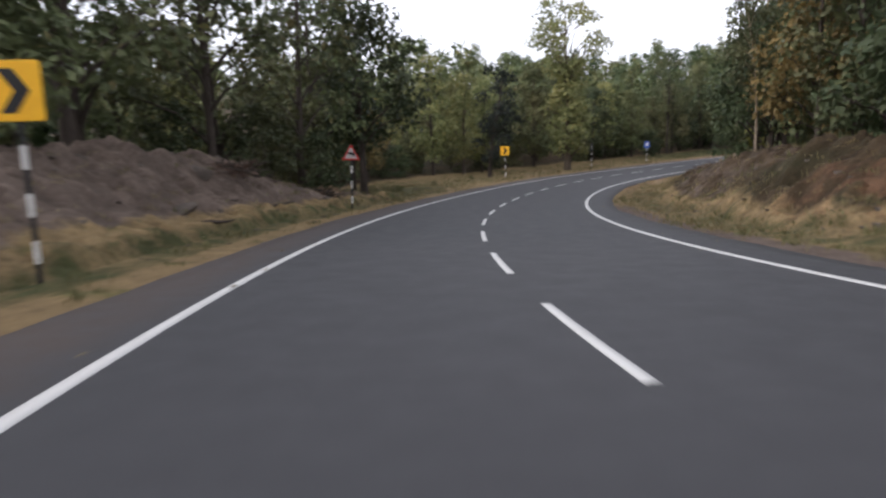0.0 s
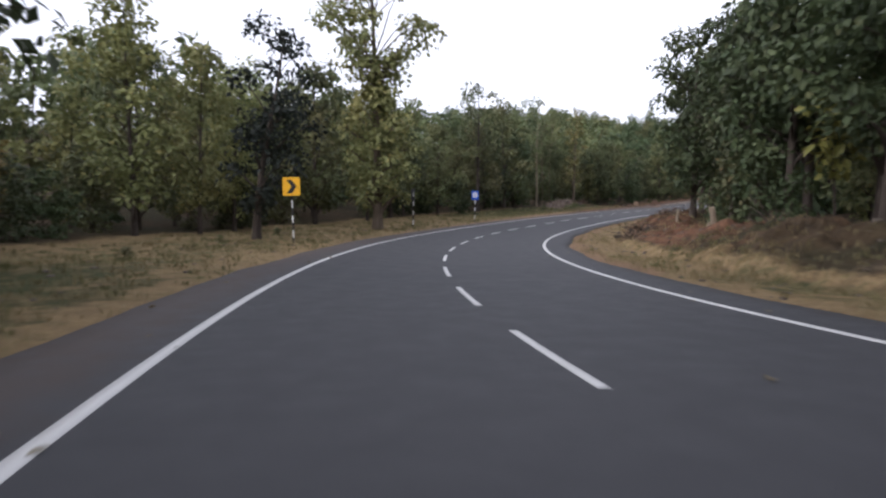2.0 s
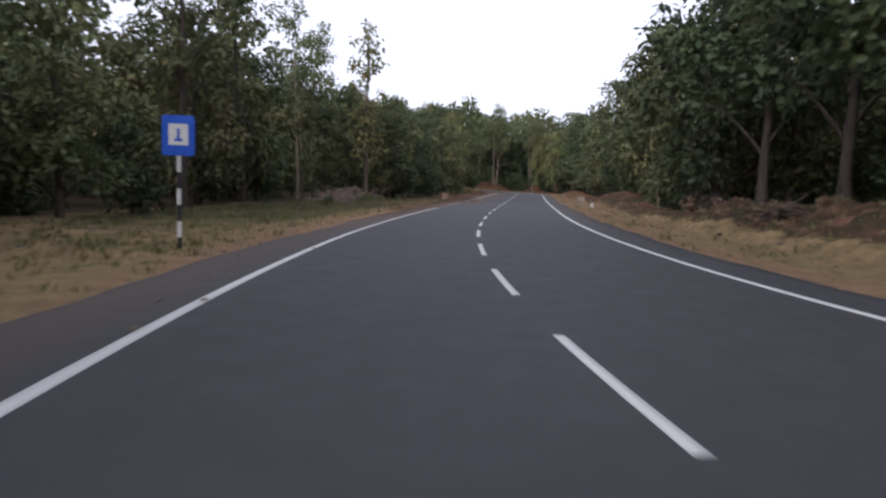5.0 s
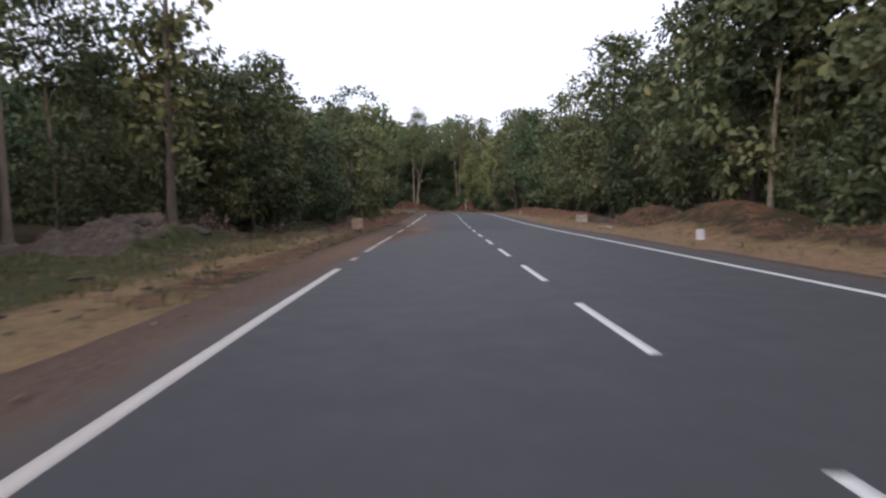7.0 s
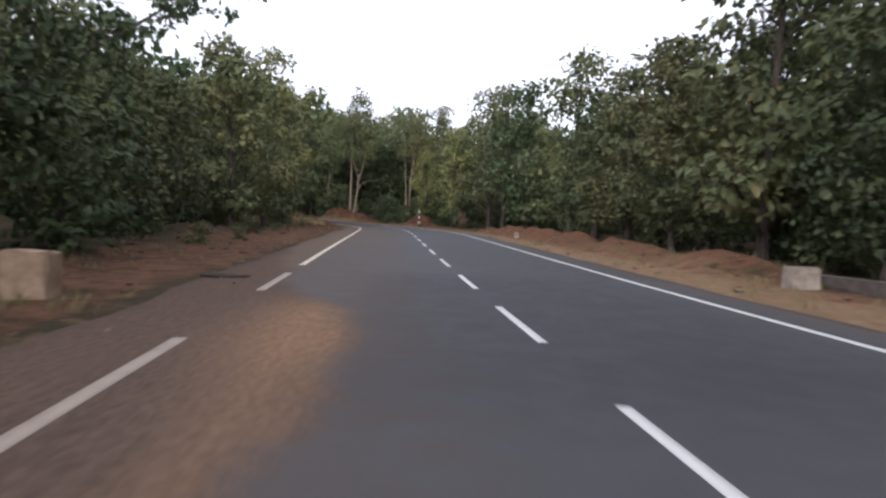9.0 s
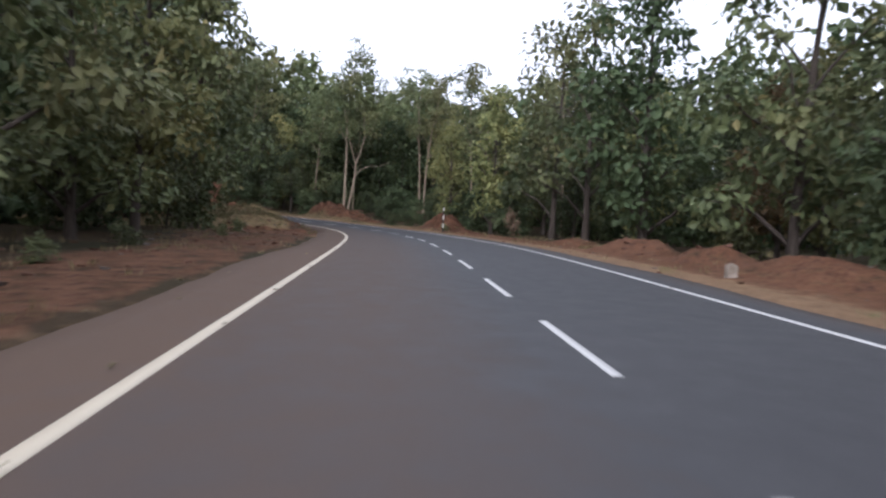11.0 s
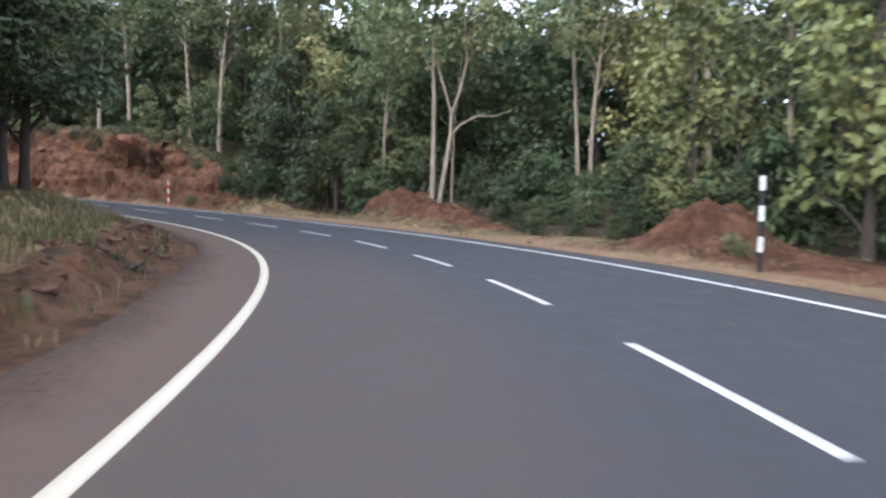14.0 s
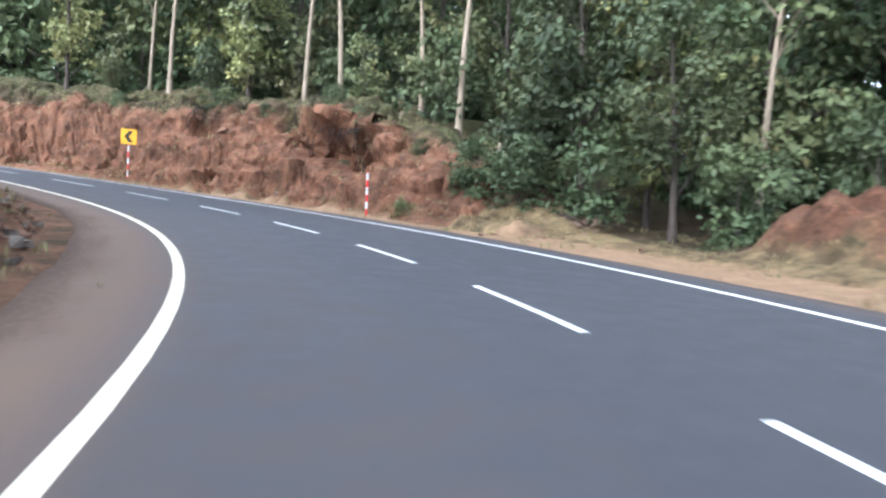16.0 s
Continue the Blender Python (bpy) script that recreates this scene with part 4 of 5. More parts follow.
# Trees that stand out, by station, lateral place and scale.
for key, s, lat, scale in [
        # bank at the first bend
        ("open", 5, -12.4, 1.0), ("open", 12.5, -11.8, 1.05), ("open", 9, -15, 1.1), ("open", 19.5, -11.0, 1.1), ("open", 15.8, -13.4, 1.0), ("shade", 31, -13.4, 0.85), ("open", 23.8, -12.2, 1.1), ("slim", 1, -14, 1.1),
        ("thicket", 14.5, -10.4, 0.7), ("thicket", 18.5, -9.4, 0.6), ("young", 21.5, -11.6, 0.9), ("thicket", 24.5, -13, 0.9), ("shade", 27.4, -10.8, 1.24),
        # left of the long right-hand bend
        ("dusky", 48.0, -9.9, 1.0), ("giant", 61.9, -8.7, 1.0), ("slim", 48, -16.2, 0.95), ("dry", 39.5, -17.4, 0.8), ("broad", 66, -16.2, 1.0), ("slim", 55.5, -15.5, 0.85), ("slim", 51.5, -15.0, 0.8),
        ("slim", 35, -17.5, 0.8), ("dark", 29.5, -15.5, 0.8), ("slim", 71, -14.5, 0.9), ("dark", 78, -16.5, 0.95), ("broad", 85, -15.2, 0.74), ("umbrella", 91.7, -14, 1.0), ("broad", 95, -15.5, 0.85),
        ("dark", 100, -17.5, 1.0), ("slim", 126, -12.6, 0.5), ("tall", 124, -18.4, 1.05), ("dark", 107, -19.5, 0.95), ("young", 74, -15.5, 0.8), ("thicket", 57, -16, 0.8), ("thicket", 89, -14.8, 0.8),
        # right-hand bank
        ("tall", 26.2, 12.7, 0.68), ("dry", 21.0, 14.6, 1.35), ("broad", 24.5, 16.0, 0.95), ("shade", 34.5, 15.2, 1.15), ("shade", 41.5, 15.5, 1.2), ("shade", 48.5, 15.4, 1.25), ("shade", 31, 14.0, 1.0), ("shade", 37.4, 13.6, 1.0), ("shade", 46.5, 14.0, 1.1), ("shade", 53.5, 14.4, 1.1),
        ("vine", 41.6, 14.0, 1.15), ("shade", 59.5, 15.2, 1.15), ("pillar", 69.5, 12.2, 1.02), ("dark", 66, 16.0, 1.1), ("shade", 74, 13.4, 1.15), ("shade", 80, 12.2, 1.15), ("shade", 86, 12.6, 1.15), ("shade", 91, 11.6, 1.15), ("dark", 97, 11.4, 1.2),
        ("thicket", 63, 13.6, 0.4), ("thicket", 83, 13.4, 0.4), ("broad", 17, 15, 0.9), ("dark", 10, 14, 0.9),
        # straight
        ("pale", 115.2, -16.7, 0.9), ("sparse", 115.3, -11.0, 1.0), ("tall", 121.5, -18.5, 0.8), ("dark", 111, -20.5, 0.72), ("broad", 121, -16.2, 0.6), ("broad", 104, -16.5, 1.05), ("dark", 109.5, -17.8, 1.0), ("dark", 128, -14.0, 0.8), ("broad", 124.0, -14.6, 0.85), ("broad", 133.2, -12.3, 0.9), ("broad", 128.2, 13.4, 0.95), ("broad", 129.5, -12.2, 0.66), ("broad", 137.7, -13.4, 0.66),
        ("thicket", 132.5, -11.5, 0.8), ("thicket", 139.5, -9.6, 0.75), ("thicket", 145, -10.8, 0.85), ("broad", 147, -14.0, 0.85), ("broad", 156, -12.4, 0.64), ("broad", 166, -11.5, 1.0), ("slim", 177, -11.4, 1.1),
        ("broad", 123.7, 13.2, 1.25), ("tall", 120.3, 12.3, 0.95), ("tall", 119.3, 12.7, 0.42), ("shade", 121.5, 14.2, 1.35), ("broad", 111, 13.5, 1.0), ("broad", 100.5, 13.4, 1.0), ("dark", 105, 13.2, 1.0), ("broad", 131.5, 13.0, 0.92), ("broad", 146, 12, 1.12), ("dark", 140, 12.2, 0.75), ("broad", 153.5, 11.8, 0.76),
        ("broad", 160, 12, 0.76), ("dark", 167, 12.2, 0.95), ("broad", 174, 12.4, 1.08), ("dry", 181, 16.5, 1.0), ("dark", 186, 12.2, 1.3), ("open", 192.5, 12, 1.22), ("open", 198.5, 12.9, 1.24),
        # last bend
        ("slim", 206.2, 12.4, 1.05), ("slim", 211.6, 12.3, 0.85), ("thicket", 203, 12, 0.9), ("thicket", 209.5, 13.2, 0.8), ("tall", 209.8, 14.4, 0.9), ("tall", 221.0, 19.0, 1.0), ("pale", 222.4, 20.4, 0.92),
        ("tall", 231.6, 16.2, 1.0), ("dark", 236.5, 12.6, 0.9), ("shade", 234.5, 11.4, 0.85), ("thicket", 233.2, 10.4, 0.7), ("shade", 231.2, 11.2, 0.7), ("thicket", 235.4, 9.4, 0.55), ("thicket", 229.4, 11.2, 0.6), ("thicket", 236.8, 9.0, 0.5), ("thicket", 236.5, 11, 0.8), ("slim", 233.5, 13.5, 0.9),
        ("tall", 240.6, 12.4, 1.1), ("tall", 247, 12.6, 1.1), ("tall", 249.3, 13.0, 1.0), ("slim", 252.8, 13.4, 0.9), ("tall", 257, 12.8, 1.0), ("tall", 258.8, 13.8, 0.9), ("slim", 263, 13, 0.9), ("tall", 244, 14.6, 0.95),
        ("shade", 224.5, -8.7, 1.05), ("shade", 223.2, -9.5, 0.75), ("broad", 187, -11.6, 1.0), ("slim", 191, -12.8, 1.0), ("young", 183.5, -10.6, 0.75), ("dark", 199, -14, 1.3), ("broad", 207, -14.5, 1.3), ("dark", 215, -15, 1.35), ("broad", 224, -15, 1.2), ("dark", 240, -11, 1.2), ("dark", 195, -16, 1.4)]:
    plant(key, s, lat, scale)
for s, lat, scale in [(213.5, 16.6, 0.6), (218.5, 17.2, 0.6), (223, 17.6, 0.6), (219, 13.2, 0.3), (214, 12.0, 0.3), (230, 13.6, 0.6), (228.6, 15.8, 0.7), (211, 12.2, 0.45), (209.5, 13.6, 0.6), (212.2, 13.6, 0.6), (215.2, 14.2, 0.7), (217.2, 13.4, 0.5), (219.8, 14.6, 0.65), (221.8, 13.6, 0.5), (222.6, 15.6, 0.7), (224.6, 15.2, 0.5), (216.4, 15.8, 0.8), (217.4, 10.4, 0.26), (215.8, 11.0, 0.24), (218.8, 11.4, 0.3), (213.6, 10.8, 0.2), (206.5, 14.2, 0.7), (203.5, 13.2, 0.6),
                      (240, 9.4, 0.2), (243.5, 9.7, 0.26), (245.5, 10.2, 0.3), (249, 9.8, 0.2), (252.5, 10.4, 0.3), (237.5, 9.0, 0.3), (258, 10.2, 0.25)]:
    plant("thicket", s, lat, scale)
plant("dead", 198.2, 9.6, 0.8, label="brown hanging dead leaves on a small tree")
for s, lat, scale in [(27, -8.6, 0.3), (31, -9.8, 0.4), (38, -10.3, 0.45), (44, -9.6, 0.35), (52, -10.6, 0.4), (121, -9.6, 0.5), (126, -9.0, 0.4), (164, -8.6, 0.45), (171, -9.4, 0.6), (178, -8.4, 0.4), (184, -8.9, 0.5), 
                      (205.8, 7.8, 0.5), (238.6, 7.0, 0.6), (242, 7.3, 0.4), (246, 10.6, 0.9), (252, 10.8, 0.8), (147, -8.5, 0.7), (152, -8.0, 0.5), (158, -8.8, 0.8), (103, -10.5, 0.6)]:
    plant("bush", s, lat, scale)


def forked_pale_trees():
    """Two bare pale trunks behind the last heap, one of them forked, with thin high crowns."""
    across, back = np.array([0.79, -0.62, 0.0]), np.array([0.62, 0.79, 0.0])

    def line(*pts):
        return np.array([across * x + back * y + np.array([0, 0, z]) for x, y, z in pts])
    front = [(line((0, 0, -0.3), (0.18, 0, 1.2), (0.45, 0, 2.8), (0.75, 0.1, 4.7)), (0.24, 0.18, 0.16, 0.145)),
             (line((0.75, 0.1, 4.7), (0.8, 0.2, 6.0), (1.3, 0.3, 7.4), (1.7, 0.2, 9.2), (1.5, 0.3, 12), (1.7, 0.2, 15.5)), (0.13, 0.11, 0.1, 0.085, 0.06, 0.03)),
             (line((0.75, 0.1, 4.7), (1.4, 0, 5.4), (2.3, 0, 5.9), (3.6, 0.2, 6.0), (4.9, 0.1, 6.6)), (0.085, 0.075, 0.06, 0.045, 0.02)),
             (line((0.8, 0.2, 6.0), (0.3, 0, 7.5), (-0.3, 0.2, 9.5), (-0.8, 0.4, 12.5)), (0.09, 0.07, 0.055, 0.025)),
             (line((1.7, 0.2, 9.2), (2.6, -0.3, 10.5), (3.2, -0.2, 12.5)), (0.06, 0.045, 0.02))]
    rear = [(line((0, 0, -0.3), (0.02, 0, 3), (0.06, 0.1, 6.5), (-0.1, 0, 10), (0.1, 0, 14), (0.2, 0, 17.5)), (0.25, 0.19, 0.16, 0.13, 0.08, 0.03)),
            (line((0.03, 0, 8.5), (-0.8, 0.2, 10), (-1.4, 0.3, 12.5)), (0.08, 0.06, 0.025)),
            (line((-0.1, 0, 10.5), (0.9, -0.2, 12.2), (1.6, 0, 14.5)), (0.07, 0.05, 0.02))]
    for s, lat, limbs, seed in ((225.8, 13.2, front, 61), (227.2, 14.6, rear, 62)):
        r = np.random.RandomState(seed)
        tv, tf = join([tube(p, np.array(q) * 0.85, 9) for p, q in limbs])
        tips = np.concatenate([p[-2:] for p, q in limbs if p[-1, 2] > 9])
        centres = np.repeat(tips, 12, 0) + r.normal(size=(len(tips) * 12, 3)) * [1.6, 1.6, 1.2] + [0, 0, 1.2]
        cv, cf = leaf_cloud(centres, r.uniform(0.45, 0.95, len(centres)), 0.55, 0.34, r)
        ob = thing("tree", stand(s, lat, 0.05), "tall pale-barked tree, forked, with bare lower trunk" if seed == 61 else "tall straight pale-barked tree with bare lower trunk", "tree", "roadside trees")
        child("trunk", mesh_of("trunk", tv, tf, [PALE_BARK], flat=False), ob)
        child("crown", mesh_of("crown", cv, cf, [LEAF_GREEN]), ob)
        PLANTED.append(tuple(on_road(s, lat)[:2]))




def leaning_tree():
    """A dark tree that leans forward along the road, its long limb hung with leaf clumps."""
    base = Vector(stand(136.5, -11.2, 0.05))
    way = [(136.5, -11.2, -0.2), (137.6, -11.2, 2.0), (139.2, -11.1, 3.5), (141.3, -11.0, 4.6), (144.2, -11.0, 6.0), (147.1, -11.0, 7.4), (150.5, -10.8, 9.2), (154.0, -10.6, 11.0)]
    spots = np.array([on_road(s, lat, h) for s, lat, h in way]) - np.array(base)
    r = np.random.RandomState(77)
    bits, centres, radii = [tube(spots, (0.2, 0.15, 0.13, 0.11, 0.09, 0.075, 0.05, 0.02), 8)], [], []
    for k in range(40):
        w = r.uniform(2.2, 7)
        p0 = np.array([np.interp(w, np.arange(8), spots[:, j]) for j in range(3)])
        p1 = p0 + r.normal(size=3) * [0.9, 0.9, 0.5] + [0, 0, 0.5]
        bits.append(tube(np.stack([p0, (p0 + p1) / 2 + [0, 0, 0.1], p1]), np.array([0.03, 0.02, 0.008]), 5))
        centres.append(p1)
        radii.append(r.uniform(0.35, 0.65))
    for _ in range(9):
        centres.append(np.array([np.interp(1.6, np.arange(8), spots[:, j]) for j in range(3)]) + r.normal(size=3) * [0.9, 0.9, 0.5])
        radii.append(r.uniform(0.6, 0.9))
    tv, tf = join(bits)
    cv, cf = leaf_cloud(np.array(centres), np.array(radii), 0.7, 0.32, r)
    ob = thing("tree", base, "dark tree leaning along the road with an open leafy limb", "tree", "roadside trees")
    child("trunk", mesh_of("trunk", tv, tf, [BARK], flat=False), ob)
    child("crown", mesh_of("crown", cv, cf, [LEAF_DARK]), ob)
    PLANTED.append(tuple(on_road(138, -11.2)[:2]))


forked_pale_trees()
leaning_tree()
rng = np.random.RandomState(5)


def edge_of_wood(s, side):
    """Lateral distance at which the trees begin."""
    left = np.interp(s, [-40, 20, 26, 75, 90, 98, 119, 126, 135, 150, 185, 196, 230, 262], [10.5, 10.5, 17, 17, 15.5, 18.5, 18.5, 14.5, 12, 11, 11, 14, 12, 9])
    right = np.interp(s, [-40, 60, 90, 110, 200, 215, 230, 236, 290], [12, 12.2, 11.5, 11.3, 11.8, 15, 15, 12.5, 12.5])
    return np.where(side < 0, left, right)


def scatter(count, lo, hi, gap, s0=-4.0, s1=275.0):
    """Places in the wood between lo and hi metres behind its edge, evenly over its area."""
    n = 40000
    x, y = rng.uniform(CX.min() - 70, CX.max() + 70, n), rng.uniform(CY.min() - 30, CY.max() + 70, n)
    s, lat = to_road(x, y)
    deep = np.abs(lat) - edge_of_wood(s, lat)
    out = []
    taken = np.array(PLANTED)
    for k in np.nonzero((deep > lo) & (deep < hi) & (s > s0) & (s < s1))[0]:
        if ((taken - (x[k], y[k])) ** 2).sum(1).min() < gap * gap:
            continue
        taken = np.vstack([taken, (x[k], y[k])])
        out.append((s[k], lat[k], x[k], y[k]))
        if len(out) == count:
            break
    PLANTED.extend((p[2], p[3]) for p in out)
    return out


for s, lat, x, y in scatter(80, 0.5, 7, 3.1, 0, 265):
    bright = lat < 0 and 24 < s < 92
    plant(rng.choice(["broad", "slim", "dark", "tall"], p=[0.45, 0.45, 0.0, 0.1] if bright else [0.45, 0.09, 0.3, 0.16] if s > 195 else [0.38, 0.16, 0.34, 0.12]), s, lat, rng.uniform(0.75, 1.05) * (1.04 if s > 190 else 0.75 if lat < 0 and 24 < s < 62 else 0.66 if lat < 0 and 124 < s < 152 else 0.84 if lat < 0 and s < 165 else 1.0))
for s, lat, x, y in scatter(84, 0.0, 4.5, 1.7, 0, 262):
    if lat > 0 and (204 < s < 232 or (30 < s < 96 and rng.uniform() < 0.7)):
        continue
    plant(rng.choice(["young", "thicket"], p=[0.5, 0.5]), s, lat, rng.uniform(0.5, 0.95))


def deep_woods():
    """The countless trees behind the edge, as one mesh."""
    shapes = []
    for n in range(12):
        fine = n >= 6
        (tv, tf), (cv, cf) = grow(900 + n, tall=12.5 + n % 3 * 1.4, spread=3.9 - n % 2 * 0.5, base=0.1 + 0.08 * (n % 3), trunk_r=0.15, boughs=11, lobe=1.5, size=0.6 if fine else 0.95, cover=0.62, sides=4)
        r = np.random.RandomState(300 + n)
        az, far = r.uniform(0, 6.28, 6), r.uniform(0.4, 2.8, 6)
        bv, bf = leaf_cloud(np.column_stack([far * np.cos(az), far * np.sin(az), r.uniform(0.3, 2.0, 6)]), r.uniform(0.8, 1.3, 6), 0.7, 0.52 if fine else 0.85, r)
        v, f = join([(tv, tf), (cv, cf), (bv, bf)])
        shapes.append((v, f, np.r_[np.zeros(len(tf), int), np.full(len(cf), 1 + n % 3), np.full(len(bf), 1)]))
    vs, fs, ms, n = [], [], [], 0
    spots = [(x, y) for _, _, x, y in scatter(150, 3.0, 34, 3.0, 190, 285) + scatter(300, 4.0, 40, 3.0, -25, 290)]
    for k in range(80):
        for _ in range(50):
            x, y = rng.uniform(CX.min() - 110, CX.max() + 110), rng.uniform(CY.min() - 10, CY.max() + 110)
            if abs(to_road(np.array([x]), np.array([y]))[1][0]) > 52:
                spots.append((x, y))
                break
    r = np.random.RandomState(77)
    spots += [(x + r.uniform(-3, 3), y + r.uniform(-6, 6)) for y in (266, 279, 292) for x in np.arange(20, 240, 7.5)]
    px, py = np.array(spots).T
    zs = ground_z(px, py)
    ss, ll = to_road(px, py)
    for x, y, z, s, lat in zip(px, py, zs, ss, ll):
        near = 6 if s > 192 and abs(lat) - edge_of_wood(s, lat) < 13 else 0
        v, f, m = shapes[near + rng.choice((2, 5)) if (lat < 0 and 20 < s < 92) else near + rng.randint(6)]
        a, k = rng.uniform(0, 6.28), rng.uniform(0.85, 1.2) * (0.72 if lat < 0 and 20 < s < 60 else 0.84 if lat < 0 and 60 < s < 165 else 0.97 if lat > 21 and 203 < s < 232 else 1.12 if s > 205 else 1.0)
        w = v @ (np.array([[math.cos(a), math.sin(a), 0], [-math.sin(a), math.cos(a), 0], [0, 0, 1]]) * k) + [x, y, z - 0.1]
        vs.append(w)
        fs.append(f + n)
        ms.append(m)
        n += len(w)
    me = mesh_of("deep_woods", np.concatenate(vs), np.concatenate(fs), [BARK, LEAF_DARK, LEAF_DARK, LEAF_GREEN], np.concatenate(ms))
    tagged(new("deep_woods", me), "dense green forest behind the roadside trees", "forest", kind="stuff")


deep_woods()

# ---------------------------------------------------------------- signs and posts
BLACK_PAINT = mottled("black_paint", (0.012, 0.012, 0.013), (0.035, 0.034, 0.033), 30, 0.6, 0.1, 0.3)
# Darker white: the warning sign's shadow put into its colour; also the marker stone's.
DULL_WHITE = mottled("dull_white", (0.36, 0.345, 0.33), (0.5, 0.48, 0.46), 8, 0.5, 0.05, 0.3)
WHITE_PAINT = mottled("white_paint", (0.42, 0.41, 0.38), (0.75, 0.74, 0.71), 14, 0.6, 0.1, 0.3)
RED_PAINT = mottled("red_paint", (0.42, 0.02, 0.02), (0.6, 0.05, 0.04), 14, 0.5, 0.1, 0.3)
YELLOW_SHEET = mottled("yellow_sheeting", (0.75, 0.38, 0.012), (0.9, 0.5, 0.02), 6, 0.4, 0.05, 0.4)
BLUE_SHEET = mottled("blue_sheeting", (0.01, 0.06, 0.36), (0.02, 0.10, 0.5), 6, 0.4, 0.05, 0.4)
GREY_METAL = mottled("weathered_metal", (0.04, 0.04, 0.042), (0.11, 0.11, 0.11), 9, 0.55, 0.15, 0.4)
CONCRETE = mottled("concrete", (0.13, 0.10, 0.075), (0.42, 0.37, 0.31), 5, 0.9, 0.4, 0.2)
STAINED = mottled("stained_concrete", (0.17, 0.105, 0.062), (0.44, 0.33, 0.24), 4, 0.9, 0.4, 0.2)
STONE = mottled("stone", (0.05, 0.041, 0.034), (0.175, 0.145, 0.122), 4, 0.95, 0.9, 0.2)
RED_STONE = mottled("red_stone", (0.06, 0.03, 0.02), (0.19, 0.105, 0.072), 4, 0.95, 0.9, 0.15)


def slab(points, y0, y1, bevel=0.004):
    """A flat plate from its outline (x, z), between depths y0 and y1."""
    bm = bmesh.new()
    a = [bm.verts.new((x, y0, z)) for x, z in points]
    b = [bm.verts.new((x, y1, z)) for x, z in points]
    bm.faces.new(a)
    bm.faces.new(b[::-1])
    for k in range(len(a)):
        bm.faces.new((a[k - 1], b[k - 1], b[k], a[k]))
    bmesh.ops.recalc_face_normals(bm, faces=bm.faces)
    if bevel:
        bmesh.ops.bevel(bm, geom=bm.edges[:], offset=bevel, segments=1, affect="EDGES")
    return bm


def rounded(w, h, z, r=0.05, n=4):
    """Outline of a plate with rounded corners, its foot at z."""
    out = []
    for cx, cz, a0 in ((w / 2 - r, z + h - r, 0), (-w / 2 + r, z + h - r, 90), (-w / 2 + r, z + r, 180), (w / 2 - r, z + r, 270)):
        out += [(cx + r * math.cos(radians(a0 + 90 * k / n)), cz + r * math.sin(radians(a0 + 90 * k / n))) for k in range(n + 1)]
    return out


def pipe(r, z0, z1, sides=14):
    bm = bmesh.new()
    bmesh.ops.create_cone(bm, segments=sides, radius1=r, radius2=r, depth=z1 - z0, cap_ends=True, matrix=Matrix.Translation((0, 0, (z0 + z1) / 2)))
    bmesh.ops.bevel(bm, geom=[e for e in bm.edges if abs(e.verts[0].co.z - e.verts[1].co.z) < 1e-6], offset=0.004, segments=1, affect="EDGES")
    return bm


def banded_post(parent, tall, r=0.04, band=0.34, first=0.25, white=WHITE_PAINT, dark=BLACK_PAINT):
    post = part("post", pipe(r, -0.35, tall), dark, parent, "round post with painted bands")
    z = first
    while z < tall - 0.1:
        part("band", pipe(r + 0.003, z, min(z + band, tall - 0.02)), white, post, "white painted band")
        z += 2 * band
    return post


def on_sign(name, s, lat, label, lean=0.0, turn=0.0):
    ob = thing(name, stand(s, lat), label, "road sign", turn=heading(s) + radians(turn))
    ob.rotation_euler[1] = radians(lean)
    return ob


def fixings(plate, z, w):
    for dz in z:
        part("clamp", slab([(-0.09, dz - 0.02), (0.09, dz - 0.02), (0.09, dz + 0.02), (-0.09, dz + 0.02)], 0.012, 0.028, 0.002), GREY_METAL, plate, "grey metal clamp")


def chevron_sign(s, lat, way=1, foot=2.15, size=0.76, post_white=WHITE_PAINT, post_dark=BLACK_PAINT, lean=0.0, turn=0.0):
    ob = on_sign("chevron_sign", s, lat, "yellow square bend sign with black chevron on banded post", lean, turn)
    banded_post(ob, foot + size * 0.6, dark=post_dark, white=post_white)
    plate = part("plate", slab(rounded(size, size * 1.06, foot), -0.062, -0.05), YELLOW_SHEET, ob, "yellow reflective plate")
    c, a, t = foot + size * 0.53, size * 0.39, size * 0.30
    pts = [(-0.27, a), (-0.27 + t / size * 0.95, a), (0.29, 0), (-0.27 + t / size * 0.95, -a), (-0.27, -a), (0.29 - t / size * 0.95, 0)]
    part("chevron", slab([(way * (x * size), c + z) for x, z in pts], -0.066, -0.0625, 0), BLACK_PAINT, plate, "black arrow-shaped chevron")
    fixings(plate, (foot + 0.15, foot + size - 0.1), size)
    return ob


